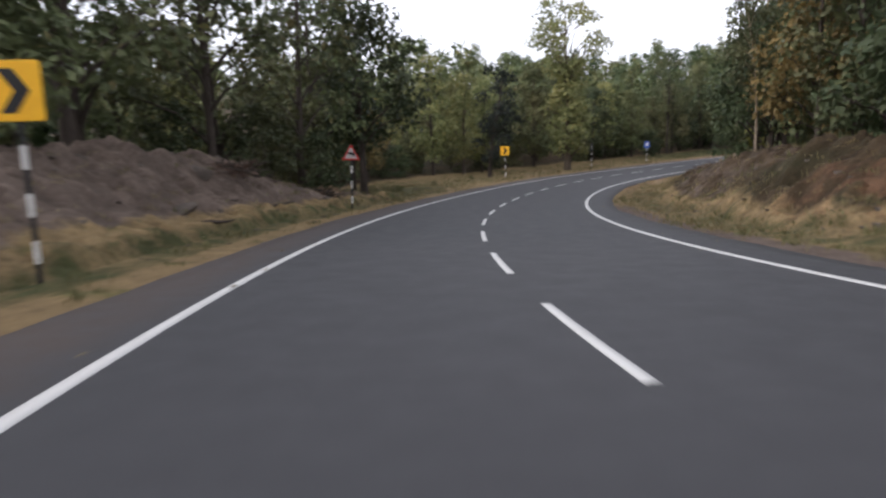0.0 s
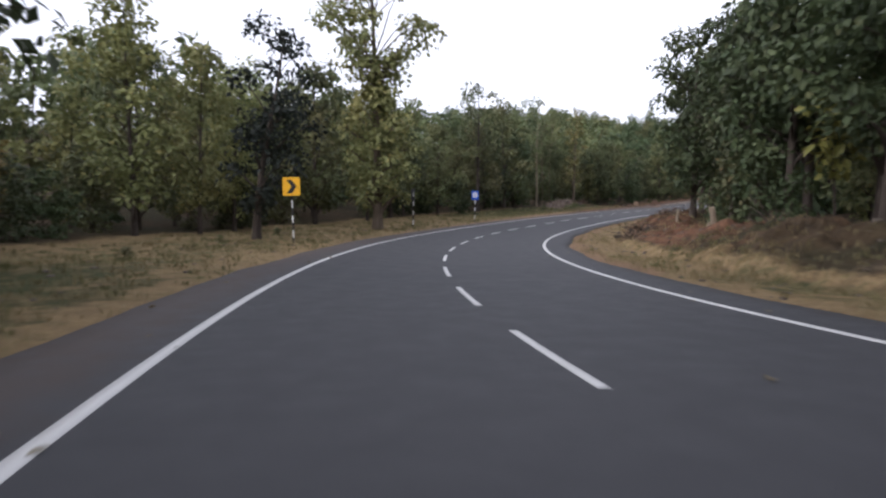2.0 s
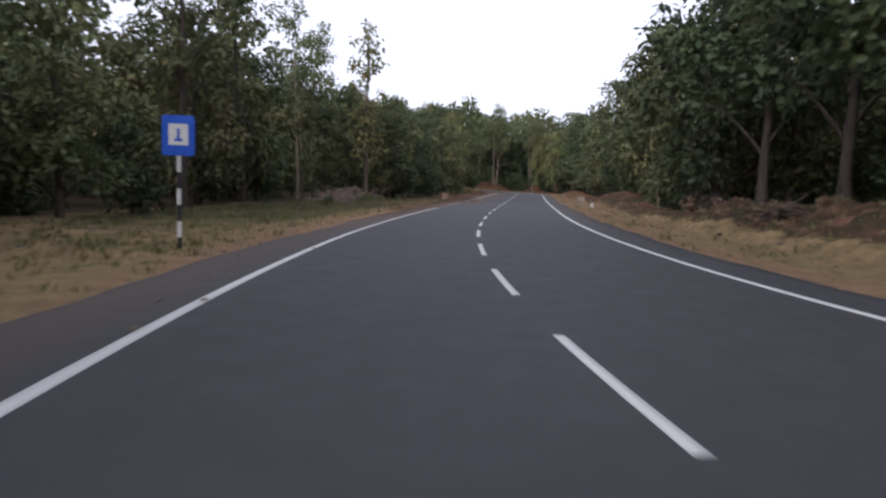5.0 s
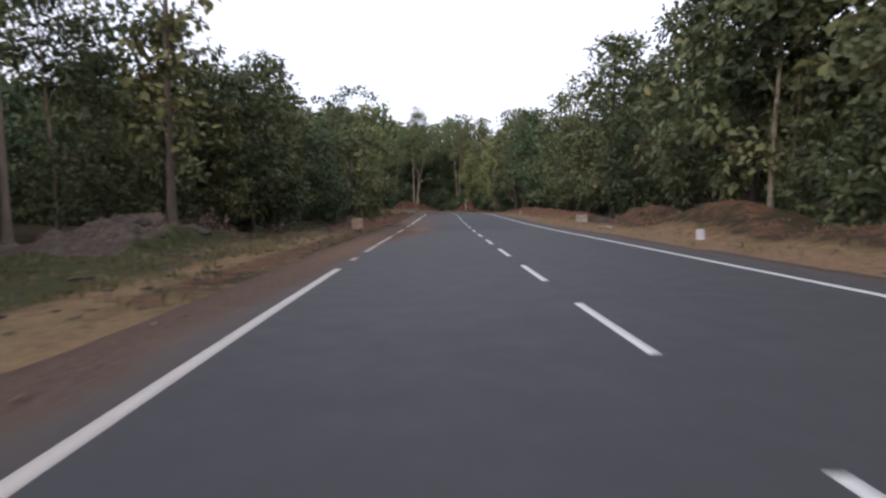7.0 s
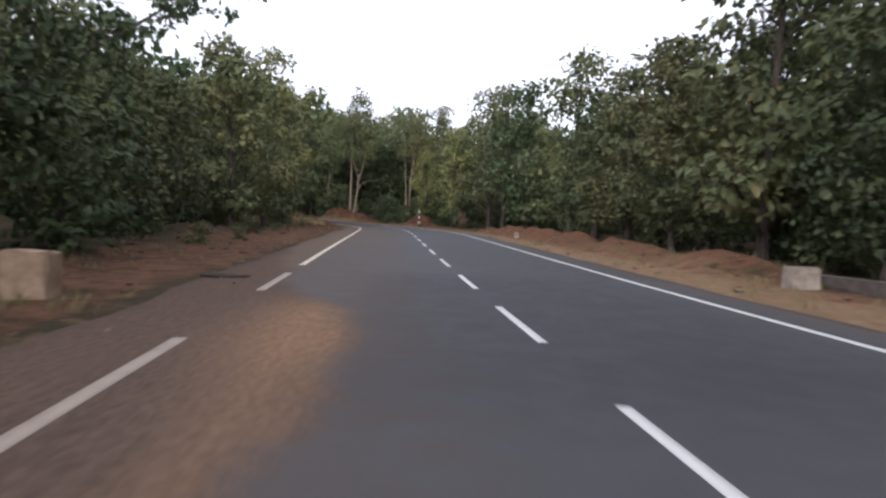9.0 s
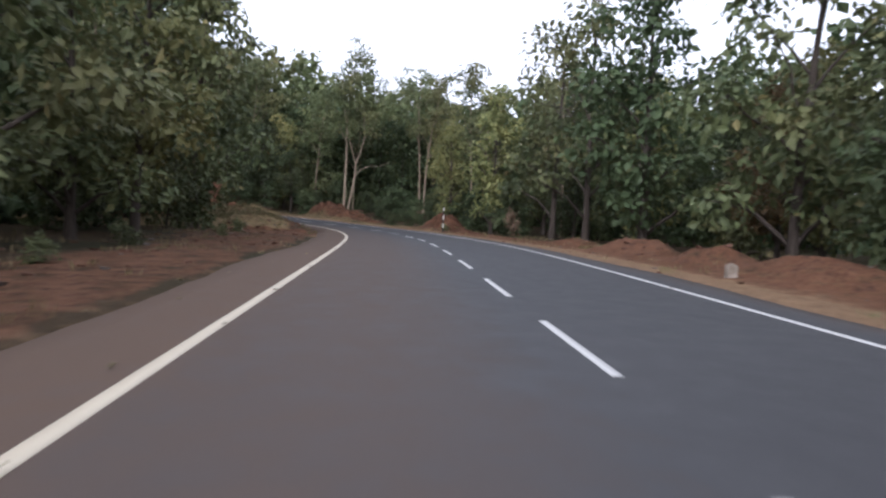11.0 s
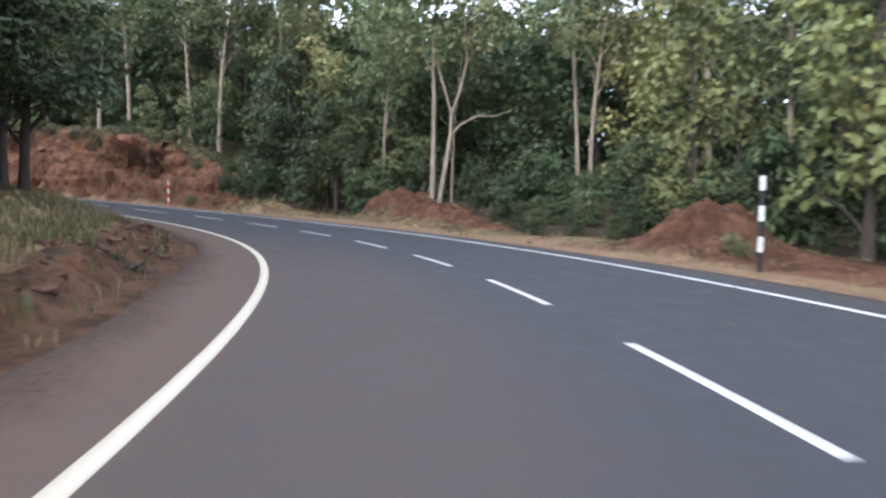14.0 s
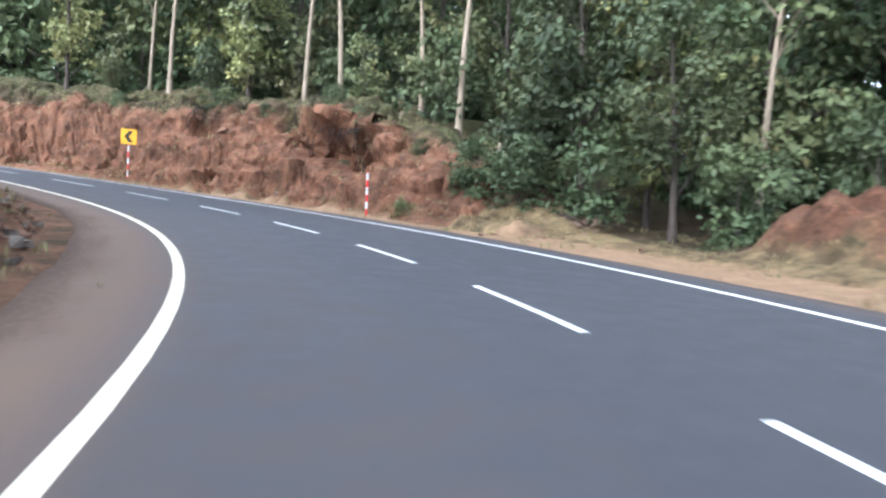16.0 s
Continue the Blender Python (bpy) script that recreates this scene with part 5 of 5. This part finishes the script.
def warning_sign(s, lat):
    ob = on_sign("warning_sign", s, lat, "white warning triangle with red border on banded post", 1.5)
    banded_post(ob, 2.45)
    w, h, z = 0.82, 0.68, 2.2
    tri = lambda k, d: [(-w / 2 * k, z + d), (w / 2 * k, z + d), (0.03 * k, z + d + h * k), (-0.03 * k, z + d + h * k)]
    plate = part("plate", slab(tri(1, 0), -0.062, -0.05), RED_PAINT, ob, "red triangular plate")
    part("panel", slab(tri(0.74, 0.07), -0.066, -0.0625, 0), DULL_WHITE, plate, "white inner triangle")
    part("symbol", slab([(-0.17, z + 0.33), (-0.06, z + 0.35), (0.13, z + 0.35), (0.17, z + 0.3), (0.15, z + 0.17), (0.09, z + 0.17), (0.06, z + 0.24), (-0.05, z + 0.23), (-0.09, z + 0.27), (-0.17, z + 0.27)], -0.0685, -0.0665, 0), BLACK_PAINT, plate, "dark plain symbol")
    fixings(plate, (z + 0.1, z + 0.4), w)


def blue_sign(s, lat):
    ob = on_sign("information_sign", s, lat, "blue rectangular roadside sign with white panel on banded post", 0, 14)
    banded_post(ob, 2.4)
    plate = part("plate", slab(rounded(0.64, 0.82, 1.95), -0.062, -0.05), BLUE_SHEET, ob, "blue plate")
    part("panel", slab(rounded(0.38, 0.44, 2.16, 0.02), -0.066, -0.0625, 0), WHITE_PAINT, plate, "white square panel")
    part("symbol", slab([(-0.08, 2.24), (0.08, 2.24), (0.08, 2.3), (0.03, 2.3), (0.03, 2.5), (-0.03, 2.5), (-0.03, 2.3), (-0.08, 2.3)], -0.0685, -0.0665, 0), BLUE_SHEET, plate, "plain blue mark")
    fixings(plate, (2.1, 2.6), 0.6)


def back_sign(s, lat, foot, w, h, turn, white=WHITE_PAINT, dark=BLACK_PAINT):
    """A sign for the other direction, seen from behind."""
    ob = on_sign("road_sign", s, lat, "dark back of a road sign on black-and-white banded post", 0, turn)
    banded_post(ob, foot + h * 0.7, dark=dark, white=white)
    plate = part("plate", slab(rounded(w, h, foot), 0.05, 0.062), GREY_METAL, ob, "dark unpainted plate back")
    for z in (foot + 0.15, foot + h - 0.15):
        part("rail", slab([(-w / 2 + 0.04, z - 0.02), (w / 2 - 0.04, z - 0.02), (w / 2 - 0.04, z + 0.02), (-w / 2 + 0.04, z + 0.02)], 0.03, 0.0495, 0.002), GREY_METAL, plate, "metal stiffening rail")


chevron_sign(-4.9, -6.82, 1, 2.28, 0.78)
warning_sign(14.8, -6.55)
chevron_sign(46.4, -7.4, 1, 2.16, 0.78, lean=-2, turn=14)
back_sign(64.1, -6.95, 1.98, 0.34, 0.9, 55)
blue_sign(75.6, -6.4)
chevron_sign(254.8, 7.0, -1, 2.0, 0.78, WHITE_PAINT, RED_PAINT, turn=-38)
marker = on_sign("marker_post", 239.6, 6.3, "red and white banded marker post at the bend")
banded_post(marker, 1.75, 0.045, 0.28, 0.3, WHITE_PAINT, RED_PAINT)
marker = on_sign("marker_post", 203.9, 6.5, "black and white banded marker post before an earth heap")
banded_post(marker, 2.04, 0.055, 0.33, 0.39)


def worn_block(w, d, h, seed, top=0.0):
    """A chipped masonry block on its foot."""
    r = np.random.RandomState(seed)
    bm = bmesh.new()
    bmesh.ops.create_cube(bm, size=1, matrix=Matrix.Translation((0, 0, h / 2 - 0.08)) @ Matrix.Diagonal((w, d, h + 0.16, 1)))
    bmesh.ops.bevel(bm, geom=bm.edges[:], offset=0.03, segments=2, affect="EDGES")
    bmesh.ops.subdivide_edges(bm, edges=bm.edges[:], cuts=2, use_grid_fill=True)
    for v in bm.verts:
        v.co += Vector(r.normal(size=3)) * 0.008
        if v.co.z > h * 0.7:
            v.co.z += top * (1 - (2 * v.co.x / w) ** 2)
    return bm


def block(name, s, lat, w, d, h, label, category, seed, top=0.0, mat=CONCRETE):
    me = bpy.data.meshes.new(name)
    bm = worn_block(w, d, h, seed, top)
    bm.to_mesh(me)
    bm.free()
    me.materials.append(mat)
    ob = new(name, me)
    ob.matrix_world = Matrix.Translation(stand(s, lat)) @ Matrix.Rotation(heading(s) + radians(seed * 3 % 9 - 4), 4, "Z")
    return tagged(ob, label, category)


block("parapet_block", 132.2, -6.65, 0.66, 0.45, 0.66, "stained orange-brown concrete culvert parapet block by the road", "parapet", 1, mat=STAINED)
block("parapet_block", 137.0, 7.75, 0.68, 0.45, 0.52, "whitewashed concrete culvert parapet block on the verge", "parapet", 2)
block("parapet_wall", 134.3, 8.35, 0.36, 6.2, 0.3, "low grey concrete culvert wall beside the verge", "parapet", 3, mat=STONE)
block("parapet_wall", 132.0, -8.6, 0.4, 2.4, 0.16, "low broken concrete culvert edge in the dirt", "parapet", 6, mat=STONE)
block("pale_slab", 126.7, 6.9, 0.62, 0.3, 0.12, "pale flat stone lying on the dirt verge", "stone", 7)
block("marker_stone", 113.9, 6.9, 0.26, 0.18, 0.32, "small whitewashed roadside marker stone on the verge", "marker stone", 4, 0.03, mat=DULL_WHITE)
block("marker_stone", 168.5, 7.2, 0.3, 0.2, 0.34, "small pale roadside marker stone by red earth", "marker stone", 5, 0.06)

# ---------------------------------------------------------------- stones, clods and grass


def rock_mesh(seed, mat):
    """An angular broken stone: the hull of scattered points, its edges slightly worn."""
    r = np.random.RandomState(seed)
    bm = bmesh.new()
    for q in unit(r.normal(size=(17, 3))) * r.uniform(0.4, 0.56, (17, 1)) * [r.uniform(0.9, 1.3), r.uniform(0.65, 1.0), r.uniform(0.45, 0.75)]:
        bm.verts.new(q)
    hull = bmesh.ops.convex_hull(bm, input=bm.verts[:])
    bmesh.ops.delete(bm, geom=[g for g in hull["geom_interior"] if isinstance(g, bmesh.types.BMVert)], context="VERTS")
    bmesh.ops.bevel(bm, geom=bm.edges[:], offset=0.025, segments=1, affect="EDGES")
    me = bpy.data.meshes.new("rock")
    bm.to_mesh(me)
    bm.free()
    me.materials.append(mat)
    return me


GREY_ROCKS, RED_ROCKS = [rock_mesh(k, STONE) for k in range(5)], [rock_mesh(20 + k, RED_STONE) for k in range(5)]


def rocks(count, s0, s1, lat0, lat1, lo, hi, meshes, label):
    for _ in range(count):
        s, lat, k = rng.uniform(s0, s1), rng.uniform(lat0, lat1), lo + (hi - lo) * rng.uniform() ** 2.2
        if lat > 7 and 240 < s < 248:
            continue
        ob = new("rock", meshes[rng.randint(len(meshes))])
        ob.matrix_world = Matrix.Translation(stand(s, lat, 0.06 * k)) @ Euler((rng.uniform(-0.3, 0.3), rng.uniform(-0.3, 0.3), rng.uniform(0, 6.28))).to_matrix().to_4x4() @ Matrix.Scale(k, 4)
        tagged(ob, label, "rock", "loose rocks")


rocks(26, -4, 17, -11.5, -7.4, 0.25, 1.1, GREY_ROCKS, "grey-brown rock lying on the earth bank")
rocks(24, 12, 62, 8.6, 12, 0.15, 0.55, GREY_ROCKS, "grey rock lying on the dry grassy bank")
rocks(12, 62, 98, 8.0, 10.5, 0.25, 0.9, RED_ROCKS, "reddish earth clod on the dry verge")
rocks(14, 111, 128, -14, -10.5, 0.3, 1.2, GREY_ROCKS, "grey boulder heaped beneath roadside trees")
rocks(18, 106, 124, -8.4, -7.5, 0.2, 0.6, GREY_ROCKS, "grey stone in the row along the verge")
rocks(16, 122.5, 131, -7.3, -6.2, 0.2, 0.55, GREY_ROCKS, "pale grey stone in the broken row by the culvert")
rocks(26, 193, 232, -6.8, -5.7, 0.1, 0.4, RED_ROCKS, "red-brown stone at the foot of the rubble mound")
rocks(14, 128, 175, -11, -7.5, 0.15, 0.6, GREY_ROCKS, "grey stone in the trampled dirt")
rocks(30, 194, 240, -10.5, -6.4, 0.12, 0.5, RED_ROCKS, "red-brown rock on the rubble mound")
rocks(18, 196, 235, -10, -6.6, 0.15, 0.6, GREY_ROCKS, "grey rock on the rubble mound")
rocks(58, 204, 232, -8.8, -5.9, 0.15, 0.6, RED_ROCKS, "broken red-brown rock on the rubble mound")
rocks(16, 204, 226, -8.8, -5.9, 0.15, 0.5, GREY_ROCKS, "broken grey rock on the rubble mound")
rocks(26, 150, 230, 8.4, 11, 0.15, 0.5, RED_ROCKS, "red earth clod on the heaped soil")
rocks(12, 170, 194, 8.2, 10.4, 0.25, 0.75, RED_ROCKS, "reddish earth clod on the roadside heap")
rocks(60, 234, 268, 7.6, 10.8, 0.2, 0.95, RED_ROCKS, "reddish rock in the cut earth bank")
rocks(12, 46, 54, 8.6, 10.2, 0.2, 0.6, RED_ROCKS, "dark rock in the debris heap on the verge")
rocks(10, 72, 92, 8.4, 10.5, 0.2, 0.7, RED_ROCKS, "dark rock in the debris along the verge")
rocks(10, 100, 140, 8.2, 11, 0.2, 0.7, RED_ROCKS, "brown clod on the earth heap")


def rubble():
    """Small stones and clods by the thousand along the verges and banks."""
    r = np.random.RandomState(3)
    base = np.array([(x, y, z) for z in (-0.6, 0.45) for x, y in ((-1, -0.8), (1, -0.7), (0.9, 0.8), (-0.8, 0.9))]) * 0.5
    tri = np.array([(0, 3, 2), (0, 2, 1), (4, 5, 6), (4, 6, 7), (0, 1, 5), (0, 5, 4), (1, 2, 6), (1, 6, 5), (2, 3, 7), (2, 7, 6), (3, 0, 4), (3, 4, 7)])
    n = 8000
    s, side = r.uniform(-6, 265, n), r.choice((-1, 1), n)
    s[:900], side[:900] = r.uniform(96, 232, 900), -1
    lat = side * (5.5 + 5.5 * r.uniform(size=n) ** 0.8)
    s[-1600:], lat[-1600:] = r.uniform(203, 238, 1600), -r.uniform(5.7, 9.6, 1600)
    p = on_road(s, lat)
    p[:, 2] = ground_z(p[:, 0], p[:, 1]) + lift(s, lat)
    k = 0.025 + np.where((lat < 0) & (s > 95), 0.26, 0.17) * r.uniform(size=n) ** 5
    k[-1600:] = 0.05 + 0.2 * r.uniform(size=1600) ** 3
    a = r.uniform(0, 6.28, n)
    v = base[None] * (k[:, None, None] * r.uniform(0.45, 1.3, (n, 8, 1)))
    x = v[..., 0] * np.cos(a)[:, None] - v[..., 1] * np.sin(a)[:, None]
    y = v[..., 0] * np.sin(a)[:, None] + v[..., 1] * np.cos(a)[:, None]
    v = np.stack([x, y, v[..., 2]], -1) + p[:, None]
    f = (np.arange(n)[:, None, None] * 8 + tri[None]).reshape(-1, 3)
    slot = np.repeat(((s > 95) & (r.uniform(size=n) < np.interp(s, [95, 125, 150], [0.2, 0.35, 0.75]))).astype(int), 12)
    tagged(new("rubble", mesh_of("rubble", v.reshape(-1, 3), f, [STONE, RED_STONE], slot)), "scattered small stones and earth clods on the verge", "stones", kind="stuff")


def verge_grass():
    """Dry grass tufts on the verges and banks, with green weeds where the ground is moister."""
    r = np.random.RandomState(8)
    n = 26000
    s, side = r.uniform(-8, 268, n), r.choice((-1, 1), n)
    lat = side * (5.35 + 8.0 * r.uniform(size=n) ** 1.1)
    s[:5000], lat[:5000] = r.uniform(14, 125, 5000), -r.uniform(6.2, 15, 5000)
    s[5000:7600], lat[5000:7600] = r.uniform(198, 226, 2600), -r.uniform(6.9, 11, 2600)
    s[9000:10200], lat[9000:10200] = r.uniform(110, 131, 1200), -r.uniform(6.3, 8.6, 1200)
    s[7600:9000], lat[7600:9000] = r.uniform(-6, 42, 1400), r.uniform(5.7, 9, 1400)
    p = on_road(s, lat)
    patch = lumps(p[:, 0], p[:, 1], 4, 31) + 0.6 * lumps(p[:, 0], p[:, 1], 1.4, 32)
    want = np.interp(s, [70, 100, 160, 195, 205], [0.75, 0.6, 0.3, 0.3, 0.5]) + np.where((lat < 0) & (s < 20), -0.25, 0) + np.where((lat > 0) & (s > 228), 0.1, 0) + np.where((lat < 0) & (s > 192) & (lat < -6.6), 0.5, 0) - np.where((lat < 0) & (s > 95) & (s < 190) & (lat > -7.0), 0.15, 0)
    keep = patch * 0.35 + want > r.uniform(0.2, 1.0, n)
    s, lat, p = s[keep], lat[keep], p[keep]
    p[:, 2] = ground_z(p[:, 0], p[:, 1]) + lift(s, lat)
    cs, clat, cp, rim = SURFACES["cut_bank"]
    up = cp[:, 2] - np.interp(cs, S, CZ)
    grown = rim * np.clip(0.12 + 0.5 * smooth(2.6, 4.4, up) + 0.35 * (1 - smooth(0.2, 0.9, up)) + 0.35 * lumps(cs, up * 1.5, 3, 34), 0, 1)
    pick = r.choice(len(cs), 2600, p=grown / grown.sum())
    s, lat, p = np.r_[s, cs[pick]], np.r_[lat, clat[pick]], np.vstack([p, cp[pick]])
    moist = np.where((lat < 0) & (s < 125), 0.34, np.where((lat < 0) & (s > 196), 0.3, 0.12)) + 0.4 * lumps(p[:, 0], p[:, 1], 5, 33)
    weed = r.uniform(size=len(p)) < moist
    each = 6
    q = np.repeat(p, each, 0) + np.column_stack([r.normal(size=(len(p) * each, 2)) * 0.09, np.full(len(p) * each, -0.02)])
    m = len(q)
    a = r.uniform(0, 6.28, m)
    mound = (lat < 0) & (s > 198) & (s < 226)
    tall = np.repeat(r.uniform(0.06, 0.26, len(p)) * np.where(mound, 1.5, 1.0), each) * r.uniform(0.6, 1.2, m)
    bend = np.column_stack([np.cos(a), np.sin(a)]) * (tall * r.uniform(0.15, 0.7, m))[:, None]
    w = np.column_stack([-np.sin(a), np.cos(a)]) * np.where(np.repeat(weed, each), 0.02, 0.012)[:, None]
    mid = np.column_stack([q[:, :2] + bend * 0.35, q[:, 2] + tall * 0.55])
    tip = np.column_stack([q[:, :2] + bend, q[:, 2] + tall])
    wide = np.column_stack([w, 0 * a])
    v = np.stack([q, mid + wide, tip, mid - wide], 1).reshape(-1, 3)
    tagged(new("grass", mesh_of("grass", v, np.arange(4 * m).reshape(m, 4), [GRASS, WEED], np.repeat(weed, each))), "short dry straw-coloured grass and green weeds on the verges", "grass", kind="stuff")


def fallen_leaves():
    """Dry leaves blown along the edges of the carriageway."""
    r = np.random.RandomState(12)
    n = 260
    s, side = r.uniform(-10, 262, n), r.choice((-1, 1), n, p=(0.6, 0.4))
    lat = side * np.where(r.uniform(size=n) < 0.992, 4.5 + 0.8 * r.normal(size=n).clip(-1, 1), r.uniform(0.3, 3.6, n))
    p = on_road(s, lat, 0.012)
    a, k = r.uniform(0, 6.28, n), r.uniform(0.05, 0.13, n)
    d, w = np.column_stack([np.cos(a), np.sin(a), 0 * a]) * k[:, None], np.column_stack([-np.sin(a), np.cos(a), 0 * a]) * (k * 0.32)[:, None]
    lift = np.column_stack([0 * a, 0 * a, r.uniform(0.01, 0.05, n)])
    v = np.stack([p - d * 0.5, p + w + lift, p + d * 0.5 + lift * 0.4, p - w + lift], 1).reshape(-1, 3)
    tagged(new("fallen_leaves", mesh_of("fallen_leaves", v, np.arange(4 * n).reshape(n, 4), [GRASS])), "dry fallen leaves along the road edges", "leaves", kind="stuff")


def fallen_branch(s, lat, length, turn):
    r = np.random.RandomState(int(s))
    u = np.linspace(-0.5, 0.5, 6)
    v, f = tube(np.column_stack([u * length, 0.05 * r.normal(size=6), 0.04 + 0.015 * r.normal(size=6)]), [0.03, 0.05, 0.055, 0.05, 0.04, 0.02], 8)
    ob = new("fallen_branch", mesh_of("fallen_branch", v, f, [BARK], flat=False))
    ob.matrix_world = Matrix.Translation(stand(s, lat) if abs(lat) > 5.1 else Vector(on_road(s, lat))) @ Matrix.Rotation(heading(s) + turn, 4, "Z")
    tagged(ob, "short dark broken branch lying in the dirt", "branch")


def brush_heap(s, lat, half, tall, seed, label="tangled heap of dark cut branches and earth"):
    """Cut branches thrown together, with dead leaves among them."""
    r = np.random.RandomState(seed)
    ob = thing("brush_heap", stand(s, lat, 0.05), label, "brushwood", "heaps of cut branches", turn=heading(s))
    for _ in range(26):
        c = np.array([r.normal() * half * 0.35, r.normal() * half * 0.4, abs(r.normal()) * tall * 0.4 + 0.05])
        d = r.normal(size=3) * [1, 1, 0.35]
        d *= r.uniform(0.35, 0.9) / np.linalg.norm(d)
        k = r.uniform(0.012, 0.04)
        v, f = tube(np.array([c - d, c + r.normal(size=3) * 0.06, c + d, c + d * 1.5 + r.normal(size=3) * 0.12]), np.array([1, 0.95, 0.7, 0.3]) * k, 6)
        child("branch", mesh_of("branch", v, f, [BARK], flat=False), ob)
    c = r.normal(size=(14, 3)) * [half * 0.4, half * 0.45, tall * 0.3] + [0, 0, tall * 0.3]
    v, f = leaf_cloud(np.abs(c) * [1, 1, 1] * np.column_stack([np.sign(c[:, :2]), np.ones(14)]), r.uniform(0.2, 0.4, 14), 0.25, 0.16, r)
    child("dead_leaves", mesh_of("dead_leaves", v, f, [LEAF_DEAD]), ob)


def stump(s, lat, tall, r0, lean=0.0):
    r = np.random.RandomState(int(s * 7))
    u = np.linspace(0, 1, 5)
    v, f = tube(np.column_stack([lean * u * tall + 0.02 * r.normal(size=5), 0.02 * r.normal(size=5), u * tall - 0.15]), r0 * np.array([1.4, 1.05, 1, 0.97, 0.9]), 9)
    n = len(v)
    f = np.vstack([f, [[n - 9, n - 8, n - 7, n - 6], [n - 9, n - 6, n - 5, n - 4], [n - 9, n - 4, n - 3, n - 2], [n - 9, n - 2, n - 1, n - 9 + 8]][:3]])
    ob = new("tree_stump", mesh_of("tree_stump", v, f, [PALE_BARK], flat=False))
    ob.matrix_world = Matrix.Translation(stand(s, lat))
    tagged(ob, "pale cut tree stump at the forest edge", "stump", "stumps at the forest edge")


for n, (s, lat, half, tall) in enumerate([(53.5, 8.4, 0.8, 0.35), (56.5, 9.0, 1.0, 0.5), (68, 10.6, 0.9, 0.4), (83, 9.3, 1.0, 0.45),
                                          (91, 9.4, 1.1, 0.5), (40, 11.4, 1.0, 0.5), (29, 10.8, 0.9, 0.4), (17, -8.6, 1.0, 0.5), (9, -9.3, 1.1, 0.4), (246.5, 10.8, 0.9, 0.4), (233, 9.8, 1.0, 0.5),
                                          (120, -11.6, 1.1, 0.5), (128, -10.6, 0.9, 0.4)]):
    brush_heap(s, lat, half, tall, 70 + n)
for s, lat, tall, r0, lean in [(27.5, 11.6, 0.9, 0.09, 0.25), (33, 11.9, 0.7, 0.12, 0.1), (47, 11.2, 1.1, 0.14, -0.2), (50, 11.5, 0.6, 0.1, 0.3), (58.5, 11, 0.9, 0.09, 0.15), (243, 11.6, 0.7, 0.1, 0.2),
                               (238, 11.4, 1.3, 0.12, 0.1), (110.5, 11.2, 1.5, 0.055, -0.25)]:
    stump(s, lat, tall, r0, lean)
def exposed_roots(s, lat, count, seed):
    """Dark roots hanging from the bank's broken edge."""
    r = np.random.RandomState(seed)
    ob = thing("exposed_roots", stand(s, lat, 0.1), "dark bare roots hanging out of the cut bank", "roots", turn=heading(s))
    for _ in range(count):
        x, ln = r.uniform(-2.0, 2.0), r.uniform(0.5, 1.5)
        p = np.array([(x, 0.3, 0.25 + 0.2 * x), (x + 0.1 * r.normal(), -0.35, 0.2 + 0.2 * x), (x + 0.3 * r.normal(), -0.75, -0.4 * ln), (x + 0.5 * r.normal(), -1.0, -ln)])
        p = p[:, [1, 0, 2]]
        v, f = tube(p, np.array([1, 0.9, 0.6, 0.2]) * r.uniform(0.02, 0.055), 6)
        child("root", mesh_of("root", v, f, [ROOT], flat=False), ob)


exposed_roots(244.6, 9.7, 16, 91)
exposed_roots(251.8, 9.9, 7, 92)
rubble()
verge_grass()
fallen_leaves()
fallen_branch(135.6, -4.75, 0.9, 0.3)
fallen_branch(9.5, -7.6, 1.3, 1.2)
fallen_branch(3.0, -7.2, 1.0, 0.4)
